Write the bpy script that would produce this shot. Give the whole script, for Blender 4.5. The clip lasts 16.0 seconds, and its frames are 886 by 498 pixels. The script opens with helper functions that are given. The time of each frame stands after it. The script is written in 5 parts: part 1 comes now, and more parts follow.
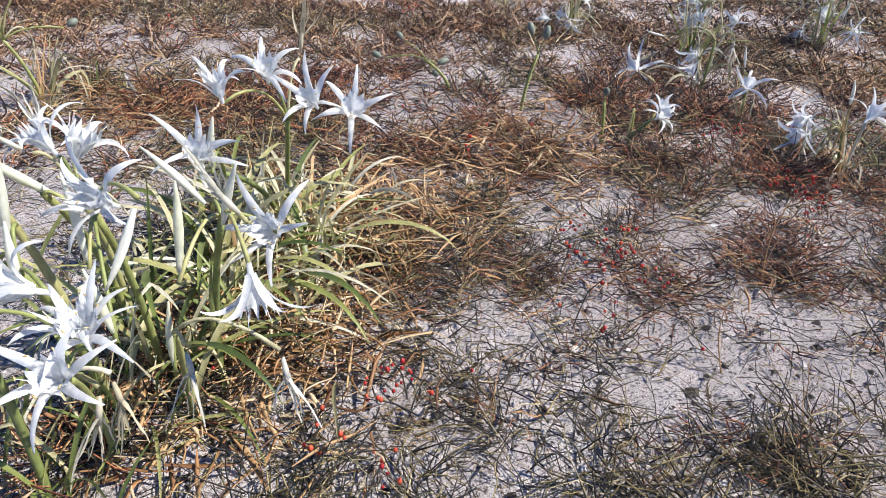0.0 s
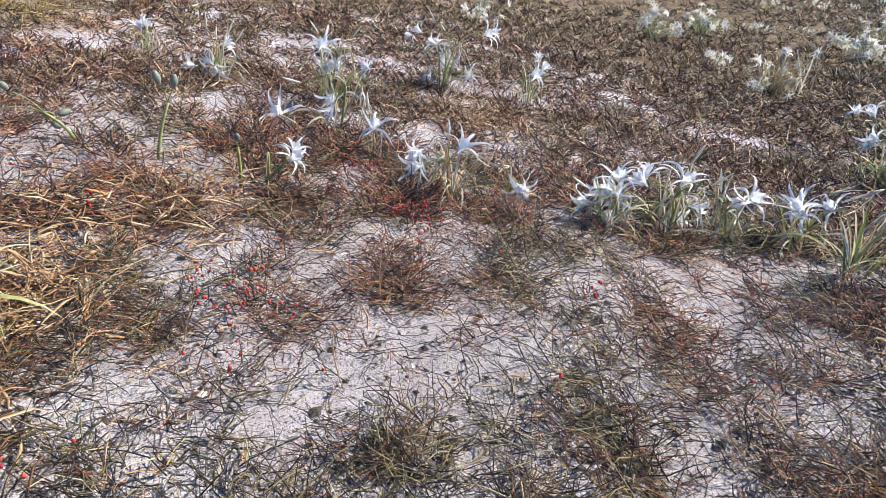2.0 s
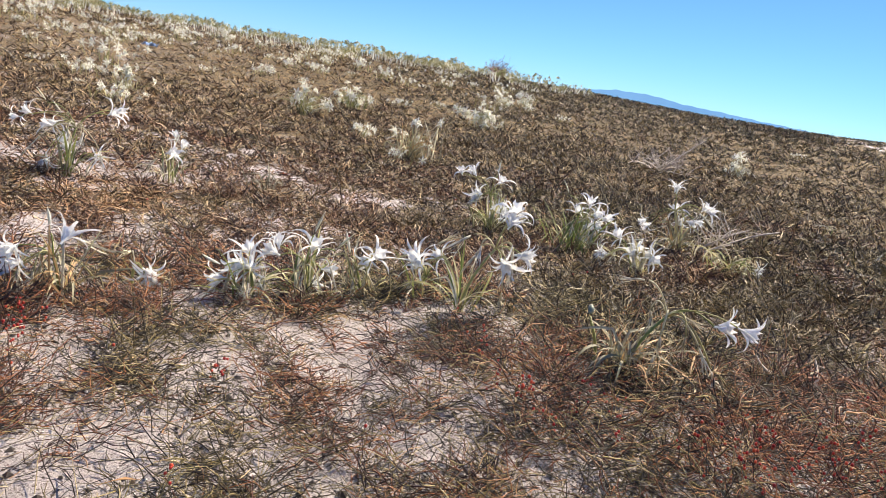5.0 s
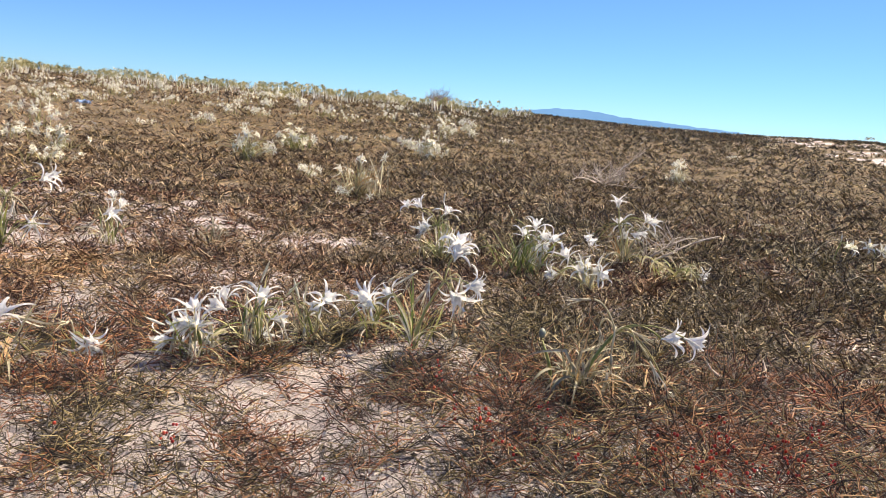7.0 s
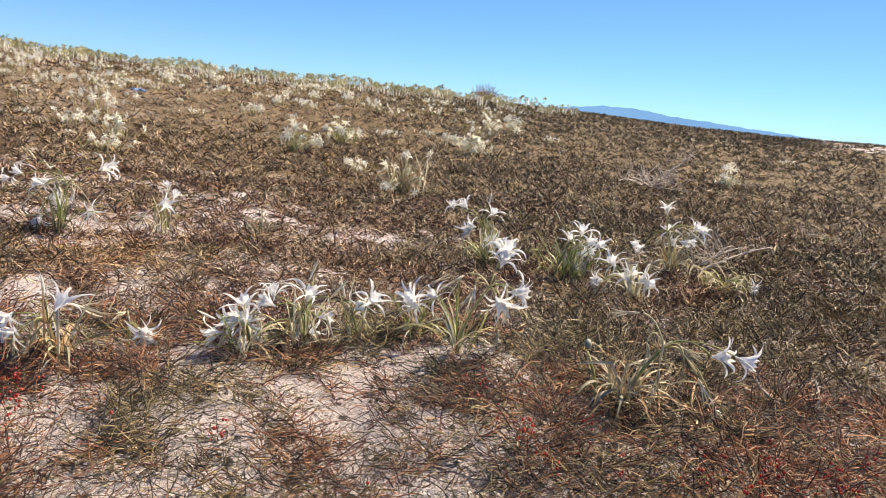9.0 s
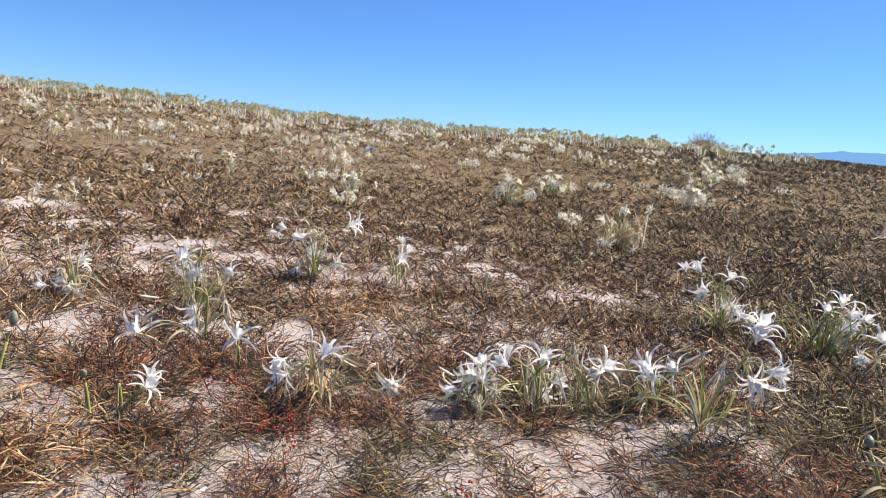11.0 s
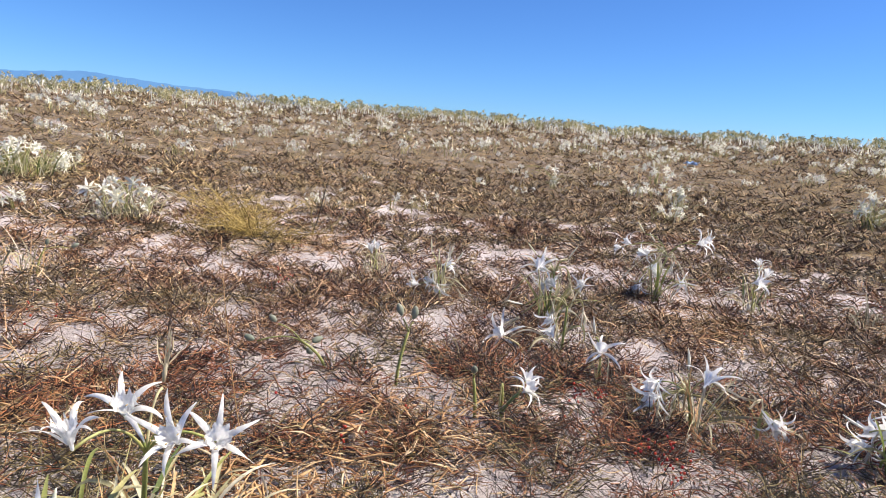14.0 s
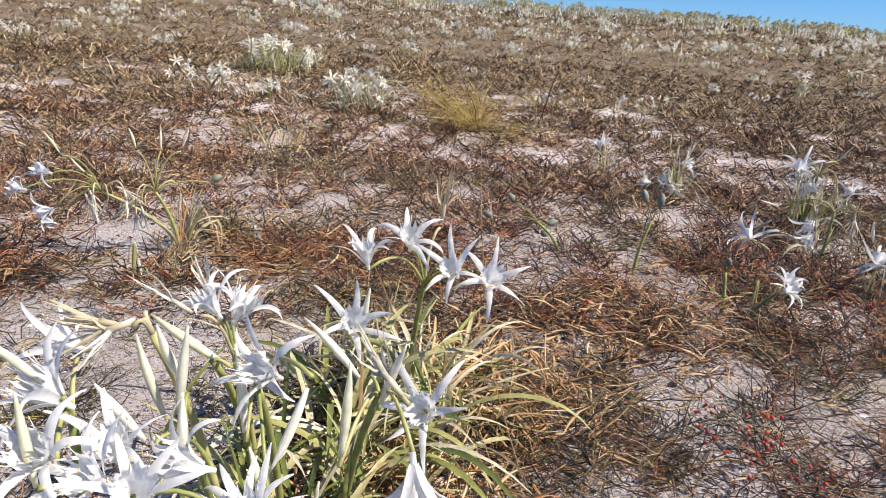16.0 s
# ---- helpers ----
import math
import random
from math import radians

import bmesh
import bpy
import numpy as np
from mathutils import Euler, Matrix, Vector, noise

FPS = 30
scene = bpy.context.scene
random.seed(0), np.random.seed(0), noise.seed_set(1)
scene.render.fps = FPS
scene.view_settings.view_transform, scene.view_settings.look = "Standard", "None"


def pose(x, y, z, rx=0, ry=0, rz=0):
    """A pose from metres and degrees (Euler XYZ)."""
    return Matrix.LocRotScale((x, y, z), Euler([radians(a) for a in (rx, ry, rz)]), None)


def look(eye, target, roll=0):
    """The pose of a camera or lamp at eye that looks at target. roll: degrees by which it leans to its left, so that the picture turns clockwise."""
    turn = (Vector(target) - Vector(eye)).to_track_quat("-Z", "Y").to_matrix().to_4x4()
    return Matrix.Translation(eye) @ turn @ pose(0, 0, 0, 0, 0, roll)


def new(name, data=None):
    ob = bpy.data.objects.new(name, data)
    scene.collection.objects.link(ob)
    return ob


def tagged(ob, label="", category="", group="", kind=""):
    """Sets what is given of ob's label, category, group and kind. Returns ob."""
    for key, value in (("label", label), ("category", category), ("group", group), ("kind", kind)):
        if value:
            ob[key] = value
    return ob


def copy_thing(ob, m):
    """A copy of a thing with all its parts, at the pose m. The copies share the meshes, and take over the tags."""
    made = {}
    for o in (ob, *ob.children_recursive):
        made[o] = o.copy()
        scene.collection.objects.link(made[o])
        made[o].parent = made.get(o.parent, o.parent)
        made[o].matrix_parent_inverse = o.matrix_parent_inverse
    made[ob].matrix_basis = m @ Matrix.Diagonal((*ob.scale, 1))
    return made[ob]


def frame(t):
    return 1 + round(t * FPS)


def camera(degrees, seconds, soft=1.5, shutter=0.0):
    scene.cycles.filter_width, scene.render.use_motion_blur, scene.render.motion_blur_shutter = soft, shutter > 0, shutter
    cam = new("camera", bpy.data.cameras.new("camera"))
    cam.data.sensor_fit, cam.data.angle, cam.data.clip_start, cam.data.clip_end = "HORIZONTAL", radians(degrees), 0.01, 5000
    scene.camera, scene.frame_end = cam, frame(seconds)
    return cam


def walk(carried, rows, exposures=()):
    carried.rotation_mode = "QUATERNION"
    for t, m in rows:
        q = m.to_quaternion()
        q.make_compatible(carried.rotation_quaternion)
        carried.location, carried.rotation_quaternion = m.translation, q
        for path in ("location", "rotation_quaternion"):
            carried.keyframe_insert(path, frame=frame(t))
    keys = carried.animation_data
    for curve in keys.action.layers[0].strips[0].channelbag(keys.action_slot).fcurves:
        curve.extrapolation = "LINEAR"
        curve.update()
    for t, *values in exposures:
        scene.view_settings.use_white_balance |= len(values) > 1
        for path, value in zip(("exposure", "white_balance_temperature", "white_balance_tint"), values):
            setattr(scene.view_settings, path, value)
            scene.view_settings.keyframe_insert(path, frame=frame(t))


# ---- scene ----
cam = camera(67.94, 16.0, soft=0.3)
PATH = [
    (0, (-0.139, 0.1208, 0.7098), (0.0073, 1.8318, -0.3154), 4.46),
    (0.5, (-0.0775, 0.0866, 0.7191), (0.3052, 1.7842, -0.2667), 5.75),
    (1, (-0.0379, 0.0609, 0.7235), (0.6215, 1.7138, -0.1893), 7.47),
    (1.5, (-0.0071, 0.0413, 0.7496), (0.8056, 1.6425, -0.131), 8.51),
    (2, (0.0138, 0.019, 0.7623), (0.9856, 1.5584, -0.0659), 9.46),
    (2.5, (0.0535, -0.0153, 0.7752), (1.2276, 1.4186, 0.0233), 10.12),
    (3, (0.0896, -0.0351, 0.7663), (1.3635, 1.3013, -0.0025), 11.09),
    (3.5, (0.115, -0.0641, 0.7821), (1.5399, 1.1716, 0.1169), 12.24),
    (4, (0.1317, -0.0807, 0.7871), (1.6454, 1.0692, 0.1654), 12.18),
    (4.5, (0.1386, -0.0972, 0.7986), (1.7483, 0.9402, 0.222), 12.33),
    (4.7, (0.1379, -0.1097, 0.8), (1.7697, 0.9142, 0.2628), 11.58),
    (6.8, (0.1514, -0.1497, 0.8364), (1.8801, 0.7818, 0.4571), 5.24),
    (7, (0.1558, -0.1538, 0.8331), (1.8862, 0.7739, 0.4522), 5.30),
    (7.5, (0.1658, -0.1652, 0.8451), (1.9048, 0.7451, 0.4615), 5.49),
    (8, (0.1646, -0.1595, 0.848), (1.8835, 0.7844, 0.4553), 5.37),
    (8.2, (0.159, -0.1568, 0.8479), (1.8788, 0.7769, 0.4351), 5.80),
    (10.3, (0.1121, -0.0645, 0.901), (1.5514, 1.2818, 0.5607), 6.24),
    (10.5, (0.096, -0.0594, 0.9013), (1.4919, 1.3341, 0.5704), 5.64),
    (11, (0.069, -0.0275, 0.9006), (1.3423, 1.4804, 0.577), 5.28),
    (11.5, (0.0446, 0.009, 0.8987), (1.1923, 1.6199, 0.6023), 4.69),
    (12, (0.0082, 0.035, 0.8951), (1.0352, 1.7257, 0.6005), 4.47),
    (12.5, (-0.0168, 0.063, 0.9008), (0.8912, 1.8203, 0.6054), 4.27),
    (13, (-0.0571, 0.076, 0.9089), (0.7451, 1.8877, 0.6368), 4.55),
    (13.5, (-0.0868, 0.1132, 0.9033), (0.5639, 1.9787, 0.5924), 4.84),
    (14, (-0.122, 0.1417, 0.8643), (0.3527, 2.0524, 0.5122), 4.17),
    (14.5, (-0.1599, 0.1364, 0.8391), (0.1555, 2.0733, 0.4532), 4.56),
    (15, (-0.1957, 0.1523, 0.7937), (-0.0931, 2.091, 0.3132), 4.40),
    (15.5, (-0.2289, 0.167, 0.7521), (-0.243, 2.0658, 0.1242), 5.02),
    (16, (-0.2468, 0.1586, 0.7394), (-0.3573, 2.0468, 0.0894), 4.20),
]
walk(cam, [(t, look(eye, target, roll)) for t, eye, target, roll in PATH],
     exposures=[(0, 0.82, 5950, 10), (1.5, 1.05, 5900, 10), (3.5, 1.15, 6400, 10), (7, 1.15, 7700, 12.5), (8.2, 1.15, 7700, 12.5), (11, 1.07, 7000, 12), (12.5, 0.95, 6650, 12.5), (13.5, 1.00, 6600, 12.5), (14.5, 0.94, 6700, 13), (16, 0.80, 6500, 12)])

# ---- world, sun ----
world = bpy.data.worlds.new("sky")
scene.world = world
world.use_nodes = True
wn, wl = world.node_tree.nodes, world.node_tree.links
SUN_BEARING, SUN_ELEVATION = 101.0, 50.0
sky = wn.new("ShaderNodeTexSky")
sky.sky_type = "NISHITA"
sky.sun_disc = False
sky.sun_elevation = radians(SUN_ELEVATION)
sky.sun_rotation = radians(SUN_BEARING)
sky.air_density, sky.dust_density, sky.ozone_density, sky.altitude = 1.1, 0.45, 7.0, 2200
tint = wn.new("ShaderNodeMix")
tint.data_type, tint.blend_type = "RGBA", "MULTIPLY"
tint.inputs[0].default_value, tint.inputs[7].default_value = 1.0, (0.55, 0.86, 1.22, 1)
wl.new(sky.outputs[0], tint.inputs[6])
wl.new(tint.outputs[2], wn["Background"].inputs[0])
wn["Background"].inputs[1].default_value = 0.064
sun = new("sun", bpy.data.lights.new("sun", "SUN"))
sun.data.energy, sun.data.angle, sun.data.color = 4.6, radians(0.5), (1.0, 0.91, 0.77)
sb, se = radians(SUN_BEARING), radians(SUN_ELEVATION)
sun_way = Vector((math.sin(sb) * math.cos(se), math.cos(sb) * math.cos(se), math.sin(se)))
sun.matrix_world = look(sun_way * 50, (0, 0, 0))


# ---- materials ----
def material(name, rough=0.6):
    m = bpy.data.materials.new(name)
    m.use_nodes = True
    b = m.node_tree.nodes["Principled BSDF"]
    b.inputs["Roughness"].default_value = rough
    return m, m.node_tree.nodes, m.node_tree.links, b


def ramp(nodes, links, fac, stops):
    r = nodes.new("ShaderNodeValToRGB")
    while len(r.color_ramp.elements) < len(stops):
        r.color_ramp.elements.new(0.5)
    for e, (p, c) in zip(r.color_ramp.elements, stops):
        e.position, e.color = p, (*c, 1)
    links.new(fac, r.inputs[0])
    return r.outputs[0]


def noise_tex(nodes, links, scale, detail=3.0, rough=0.55):
    tc = nodes.new("ShaderNodeTexCoord")
    n = nodes.new("ShaderNodeTexNoise")
    n.inputs["Scale"].default_value, n.inputs["Detail"].default_value, n.inputs["Roughness"].default_value = scale, detail, rough
    links.new(tc.outputs["Object"], n.inputs["Vector"])
    return n.outputs["Fac"]


def blend(nodes, links, fac, a, b, mode="MIX"):
    m = nodes.new("ShaderNodeMix")
    m.data_type, m.blend_type = "RGBA", mode
    for sock, v in ((m.inputs[0], fac), (m.inputs[6], a), (m.inputs[7], b)):
        if isinstance(v, (int, float)):
            sock.default_value = v
        elif isinstance(v, tuple):
            sock.default_value = (*v, 1)
        else:
            links.new(v, sock)
    return m.outputs[2]


def bump(nodes, links, bsdf, height, strength, distance):
    b = nodes.new("ShaderNodeBump")
    b.inputs["Strength"].default_value, b.inputs["Distance"].default_value = strength, distance
    links.new(height, b.inputs["Height"])
    links.new(b.outputs[0], bsdf.inputs["Normal"])


def sand_material():
    m, n, l, b = material("sand", 0.95)
    b.inputs["Specular IOR Level"].default_value = 0.15
    broad = noise_tex(n, l, 1.7, 4)
    col = ramp(n, l, broad, [(0.3, (0.50, 0.452, 0.445)), (0.52, (0.61, 0.560, 0.552)), (0.75, (0.70, 0.650, 0.640))])
    grain = noise_tex(n, l, 330, 3, 0.7)
    col = blend(n, l, 0.65, col, ramp(n, l, grain, [(0.36, (0.10, 0.09, 0.09)), (0.46, (0.72, 0.69, 0.68)), (0.56, (1.0, 1.0, 1.0)), (0.68, (1.4, 1.4, 1.4))]), "MULTIPLY")
    flecks = noise_tex(n, l, 150, 2, 0.6)
    col = blend(n, l, ramp(n, l, flecks, [(0.57, (0, 0, 0)), (0.63, (0.9, 0.9, 0.9))]), col, (0.11, 0.085, 0.075))
    # dry plant litter that lies between the shrubs; its darkest tones also paint shade under them
    at = n.new("ShaderNodeAttribute")
    at.attribute_name = "litter"
    ragged = n.new("ShaderNodeMath")
    ragged.operation = "MULTIPLY_ADD"
    l.new(noise_tex(n, l, 55, 6, 0.82), ragged.inputs[0])
    ragged.inputs[1].default_value = 0.8
    half = n.new("ShaderNodeMath")
    half.operation = "MULTIPLY"
    l.new(at.outputs["Fac"], half.inputs[0])
    half.inputs[1].default_value = 0.5
    l.new(half.outputs[0], ragged.inputs[2])
    cover = ramp(n, l, ragged.outputs[0], [(0.60, (0, 0, 0)), (0.67, (0.95, 0.95, 0.95))])
    litter = ramp(n, l, noise_tex(n, l, 160, 4, 0.7), [(0.38, (0.024, 0.018, 0.015)), (0.50, (0.085, 0.061, 0.034)), (0.62, (0.31, 0.215, 0.095)), (0.74, (0.56, 0.44, 0.23))])
    patch = ramp(n, l, noise_tex(n, l, 4.5, 5, 0.7), [(0.32, (0.38, 0.38, 0.36)), (0.50, (0.92, 0.92, 0.87)), (0.68, (1.75, 1.68, 1.50))])
    tufty = ramp(n, l, noise_tex(n, l, 16, 4, 0.7), [(0.36, (0.35, 0.34, 0.32)), (0.50, (0.95, 0.95, 0.95)), (0.62, (1.75, 1.70, 1.55))])
    patch = blend(n, l, 1.0, patch, tufty, "MULTIPLY")
    litter = blend(n, l, 1.0, litter, patch, "MULTIPLY")
    col = blend(n, l, cover, col, litter)
    l.new(col, b.inputs["Base Color"])
    bump(n, l, b, grain, 1.0, 0.007)
    return m


def plant_material(name, stops, rough=0.6, glow=0.0, island=True, streak=0.0):
    """Colour varies from piece to piece and along the piece; glow is how much light passes through."""
    m, n, l, b = material(name, rough)
    g = n.new("ShaderNodeNewGeometry" if island else "ShaderNodeObjectInfo")
    rnd = g.outputs["Random Per Island" if island else "Random"]
    col = ramp(n, l, rnd, stops)
    mott = ramp(n, l, noise_tex(n, l, 60, 3), [(0.3, (0.72, 0.72, 0.72)), (0.7, (1.15, 1.15, 1.15))])
    col = blend(n, l, 0.8, col, mott, "MULTIPLY")
    if streak:
        tc = n.new("ShaderNodeTexCoord")
        w = n.new("ShaderNodeTexNoise")
        w.inputs["Scale"].default_value = 260
        mp = n.new("ShaderNodeMapping")
        mp.inputs["Scale"].default_value = (1, 1, 0.06)
        l.new(tc.outputs["Object"], mp.inputs[0])
        l.new(mp.outputs[0], w.inputs["Vector"])
        col = blend(n, l, streak, col, ramp(n, l, w.outputs["Fac"], [(0.35, (0.7, 0.7, 0.7)), (0.65, (1.1, 1.1, 1.1))]), "MULTIPLY")
    l.new(col, b.inputs["Base Color"])
    if glow:
        t = n.new("ShaderNodeBsdfTranslucent")
        l.new(col, t.inputs[0])
        mix = n.new("ShaderNodeMixShader")
        mix.inputs[0].default_value = glow
        l.new(b.outputs[0], mix.inputs[1])
        l.new(t.outputs[0], mix.inputs[2])
        l.new(mix.outputs[0], n["Material Output"].inputs[0])
    return m


SAND = sand_material()
# near-black stops paint the shade in tangle gaps besides the twigs' own brown
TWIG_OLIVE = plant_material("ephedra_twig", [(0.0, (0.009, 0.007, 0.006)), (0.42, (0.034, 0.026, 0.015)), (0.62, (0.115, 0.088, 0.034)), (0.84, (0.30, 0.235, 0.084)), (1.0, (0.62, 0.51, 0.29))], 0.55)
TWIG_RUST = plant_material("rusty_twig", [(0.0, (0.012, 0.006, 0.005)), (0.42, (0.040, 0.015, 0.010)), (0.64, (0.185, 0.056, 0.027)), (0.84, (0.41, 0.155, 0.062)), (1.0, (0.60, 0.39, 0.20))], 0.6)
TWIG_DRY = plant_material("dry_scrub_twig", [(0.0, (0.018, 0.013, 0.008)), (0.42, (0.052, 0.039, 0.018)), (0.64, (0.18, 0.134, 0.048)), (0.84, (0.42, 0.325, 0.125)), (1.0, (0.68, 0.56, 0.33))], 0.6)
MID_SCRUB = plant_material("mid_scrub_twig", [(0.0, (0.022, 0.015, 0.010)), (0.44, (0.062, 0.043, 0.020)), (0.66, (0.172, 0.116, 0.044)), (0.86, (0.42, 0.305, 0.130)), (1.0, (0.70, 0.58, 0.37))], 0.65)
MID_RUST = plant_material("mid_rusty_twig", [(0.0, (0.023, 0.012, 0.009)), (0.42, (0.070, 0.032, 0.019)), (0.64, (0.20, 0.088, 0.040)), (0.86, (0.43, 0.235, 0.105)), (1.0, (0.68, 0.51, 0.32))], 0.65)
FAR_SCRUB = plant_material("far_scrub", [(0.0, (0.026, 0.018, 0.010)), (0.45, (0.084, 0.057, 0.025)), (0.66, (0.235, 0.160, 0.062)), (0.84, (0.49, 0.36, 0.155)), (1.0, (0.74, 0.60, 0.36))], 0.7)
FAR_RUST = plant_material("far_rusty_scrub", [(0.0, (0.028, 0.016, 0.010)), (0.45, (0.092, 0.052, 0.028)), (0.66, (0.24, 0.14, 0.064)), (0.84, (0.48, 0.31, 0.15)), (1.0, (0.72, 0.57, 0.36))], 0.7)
STRAW = plant_material("dry_leaf", [(0.0, (0.17, 0.075, 0.033)), (0.3, (0.42, 0.22, 0.095)), (0.6, (0.60, 0.39, 0.19)), (1.0, (0.76, 0.62, 0.41))], 0.5, 0.25)
PETAL = plant_material("petal_white", [(0.0, (0.86, 0.87, 0.86)), (1.0, (0.92, 0.925, 0.92))], 0.4, 0.46, False)
CREAM = plant_material("bud_cream", [(0.0, (0.80, 0.79, 0.56)), (0.5, (0.87, 0.86, 0.70)), (1.0, (0.90, 0.90, 0.82))], 0.5, 0.3, False, 0.35)
WILT = plant_material("wilted_petal", [(0.0, (0.62, 0.54, 0.36)), (0.5, (0.74, 0.69, 0.54)), (1.0, (0.80, 0.78, 0.70))], 0.6, 0.3, False, 0.4)
LEAF = plant_material("leaf_green", [(0.0, (0.10, 0.14, 0.040)), (0.35, (0.21, 0.26, 0.070)), (0.7, (0.36, 0.385, 0.12)), (1.0, (0.52, 0.49, 0.20))], 0.42, 0.42, False, 0.5)
LEAF_PALE = plant_material("leaf_yellowing", [(0.0, (0.44, 0.41, 0.18)), (0.4, (0.61, 0.56, 0.31)), (0.75, (0.73, 0.68, 0.46)), (1.0, (0.80, 0.76, 0.60))], 0.48, 0.35, False, 0.5)
LEAF_GREY = plant_material("leaf_grey", [(0.0, (0.20, 0.19, 0.12)), (0.5, (0.34, 0.31, 0.20)), (1.0, (0.50, 0.45, 0.31))], 0.65, 0.2, False, 0.4)
STEM = plant_material("stem_green", [(0.0, (0.24, 0.29, 0.09)), (0.6, (0.38, 0.40, 0.13)), (1.0, (0.54, 0.50, 0.22))], 0.45, 0.2, False, 0.3)
POD = plant_material("seed_pod", [(0.0, (0.15, 0.18, 0.13)), (1.0, (0.24, 0.26, 0.19))], 0.5, 0.0, False)
ANTHER = plant_material("anther", [(0.0, (0.60, 0.44, 0.16)), (1.0, (0.70, 0.56, 0.26))], 0.7, 0.0, False)
BERRY = plant_material("berry_red", [(0.0, (0.38, 0.022, 0.024)), (0.5, (0.58, 0.045, 0.032)), (1.0, (0.72, 0.13, 0.055))], 0.3, 0.15)
SHELL = plant_material("shell_bits", [(0.0, (0.30, 0.26, 0.24)), (0.5, (0.62, 0.58, 0.54)), (1.0, (0.82, 0.80, 0.77))], 0.5)
DEBRIS = plant_material("dark_debris", [(0.0, (0.015, 0.012, 0.012)), (0.7, (0.05, 0.038, 0.032)), (1.0, (0.12, 0.08, 0.06))], 0.8)
FAR_PALE = plant_material("far_foliage", [(0.0, (0.17, 0.18, 0.065)), (0.35, (0.33, 0.31, 0.125)), (0.7, (0.54, 0.48, 0.24)), (1.0, (0.74, 0.67, 0.43))], 0.6, 0.3)
FAR_WHITE = plant_material("far_petal", [(0.0, (0.84, 0.81, 0.62)), (0.5, (0.90, 0.89, 0.77)), (1.0, (0.94, 0.94, 0.90))], 0.5, 0.42)
BROOM = plant_material("yellow_shrub", [(0.0, (0.16, 0.105, 0.030)), (0.5, (0.38, 0.27, 0.065)), (1.0, (0.58, 0.43, 0.14))], 0.6)
DEADWOOD = plant_material("dead_twig", [(0.0, (0.42, 0.35, 0.28)), (0.6, (0.58, 0.50, 0.42)), (1.0, (0.70, 0.63, 0.55))], 0.75)
CREST = plant_material("reddish_bush", [(0.0, (0.16, 0.075, 0.055)), (0.6, (0.34, 0.18, 0.13)), (1.0, (0.50, 0.33, 0.25))], 0.7)

SCRAP = plant_material("blue_plastic", [(0.0, (0.25, 0.42, 0.72)), (1.0, (0.32, 0.50, 0.78))], 0.35, 0.0, False)


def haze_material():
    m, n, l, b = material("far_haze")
    # distant air is painted on: the hills emit a flat blue
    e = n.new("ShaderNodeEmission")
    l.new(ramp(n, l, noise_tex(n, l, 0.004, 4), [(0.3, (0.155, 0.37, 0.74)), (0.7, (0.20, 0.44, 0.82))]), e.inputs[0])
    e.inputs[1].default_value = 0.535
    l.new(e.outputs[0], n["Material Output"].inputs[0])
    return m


HAZE = haze_material()


# ---- mesh tools ----
def mesh_of(name, verts, faces, mat, smooth=True):
    me = bpy.data.meshes.new(name)
    me.from_pydata([tuple(v) for v in verts], [], [tuple(f) for f in faces])
    me.materials.append(mat)
    if smooth:
        me.polygons.foreach_set("use_smooth", [True] * len(me.polygons))
    me.update()
    return me


def quads_mesh(name, verts, quads, mat):
    """Large meshes of quads alone, straight from arrays."""
    me = bpy.data.meshes.new(name)
    verts, quads = np.asarray(verts, np.float32).reshape(-1, 3), np.asarray(quads, np.int32).reshape(-1, 4)
    me.vertices.add(len(verts))
    me.vertices.foreach_set("co", verts.ravel())
    me.loops.add(quads.size)
    me.loops.foreach_set("vertex_index", quads.ravel())
    me.polygons.add(len(quads))
    me.polygons.foreach_set("loop_start", np.arange(0, quads.size, 4, dtype=np.int32))
    me.polygons.foreach_set("use_smooth", np.ones(len(quads), bool))
    me.materials.append(mat)
    me.update(calc_edges=True)
    return me


def part(name, me, parent, m=None, label=""):
    """One mesh object under a thing or a part."""
    ob = new(name, me)
    ob.parent = parent
    if m is not None:
        ob.matrix_basis = m
    return tagged(ob, label)


def smooth_step(t):
    t = np.clip(t, 0, 1)
    return t * t * (3 - 2 * t)


CREST_BEARING = [-60, -25, -14, 0, 14, 28, 36, 45, 55, 61, 66, 71, 78, 84, 88, 94, 110]
CREST_ANGLE = [1.1, 1.05, 1.2, 1.15, 1.2, 0.8, 0.9, 1.0, 1.2, 1.2, 1.15, 1.08, 0.9, 0.85, 1.05, 1.2, 1.1]


def ground_z(x, y):
    """The dune: nearly level at first, then rising to a crest some 34 m away."""
    x, y = np.asarray(x, float), np.asarray(y, float)
    r, b = np.hypot(x, y), np.degrees(np.arctan2(x, y))
    rise = (31 * np.tan(np.radians(np.interp(b, CREST_BEARING, CREST_ANGLE))) + 0.87) / 0.967
    z = -0.045 + 0.09 * smooth_step((b - 57) / 12) * smooth_step((r - 1.0) / 0.8) * (1 - smooth_step((r - 8) / 10))
    z = z + rise * (1 - np.cos(np.pi * np.clip((r - 8) / 26, 0, 1))) / 2
    z = z + 0.012 * np.sin(3.1 * x + 1) * np.sin(2.7 * y + 2) + np.minimum(1, r / 3) * 0.03 * np.sin(0.9 * x + 0.3 * y) * np.sin(0.8 * y - 0.4 * x + 1)
    return z - np.where(r > 34, np.minimum(6, 0.0012 * (r - 34) ** 2), 0)


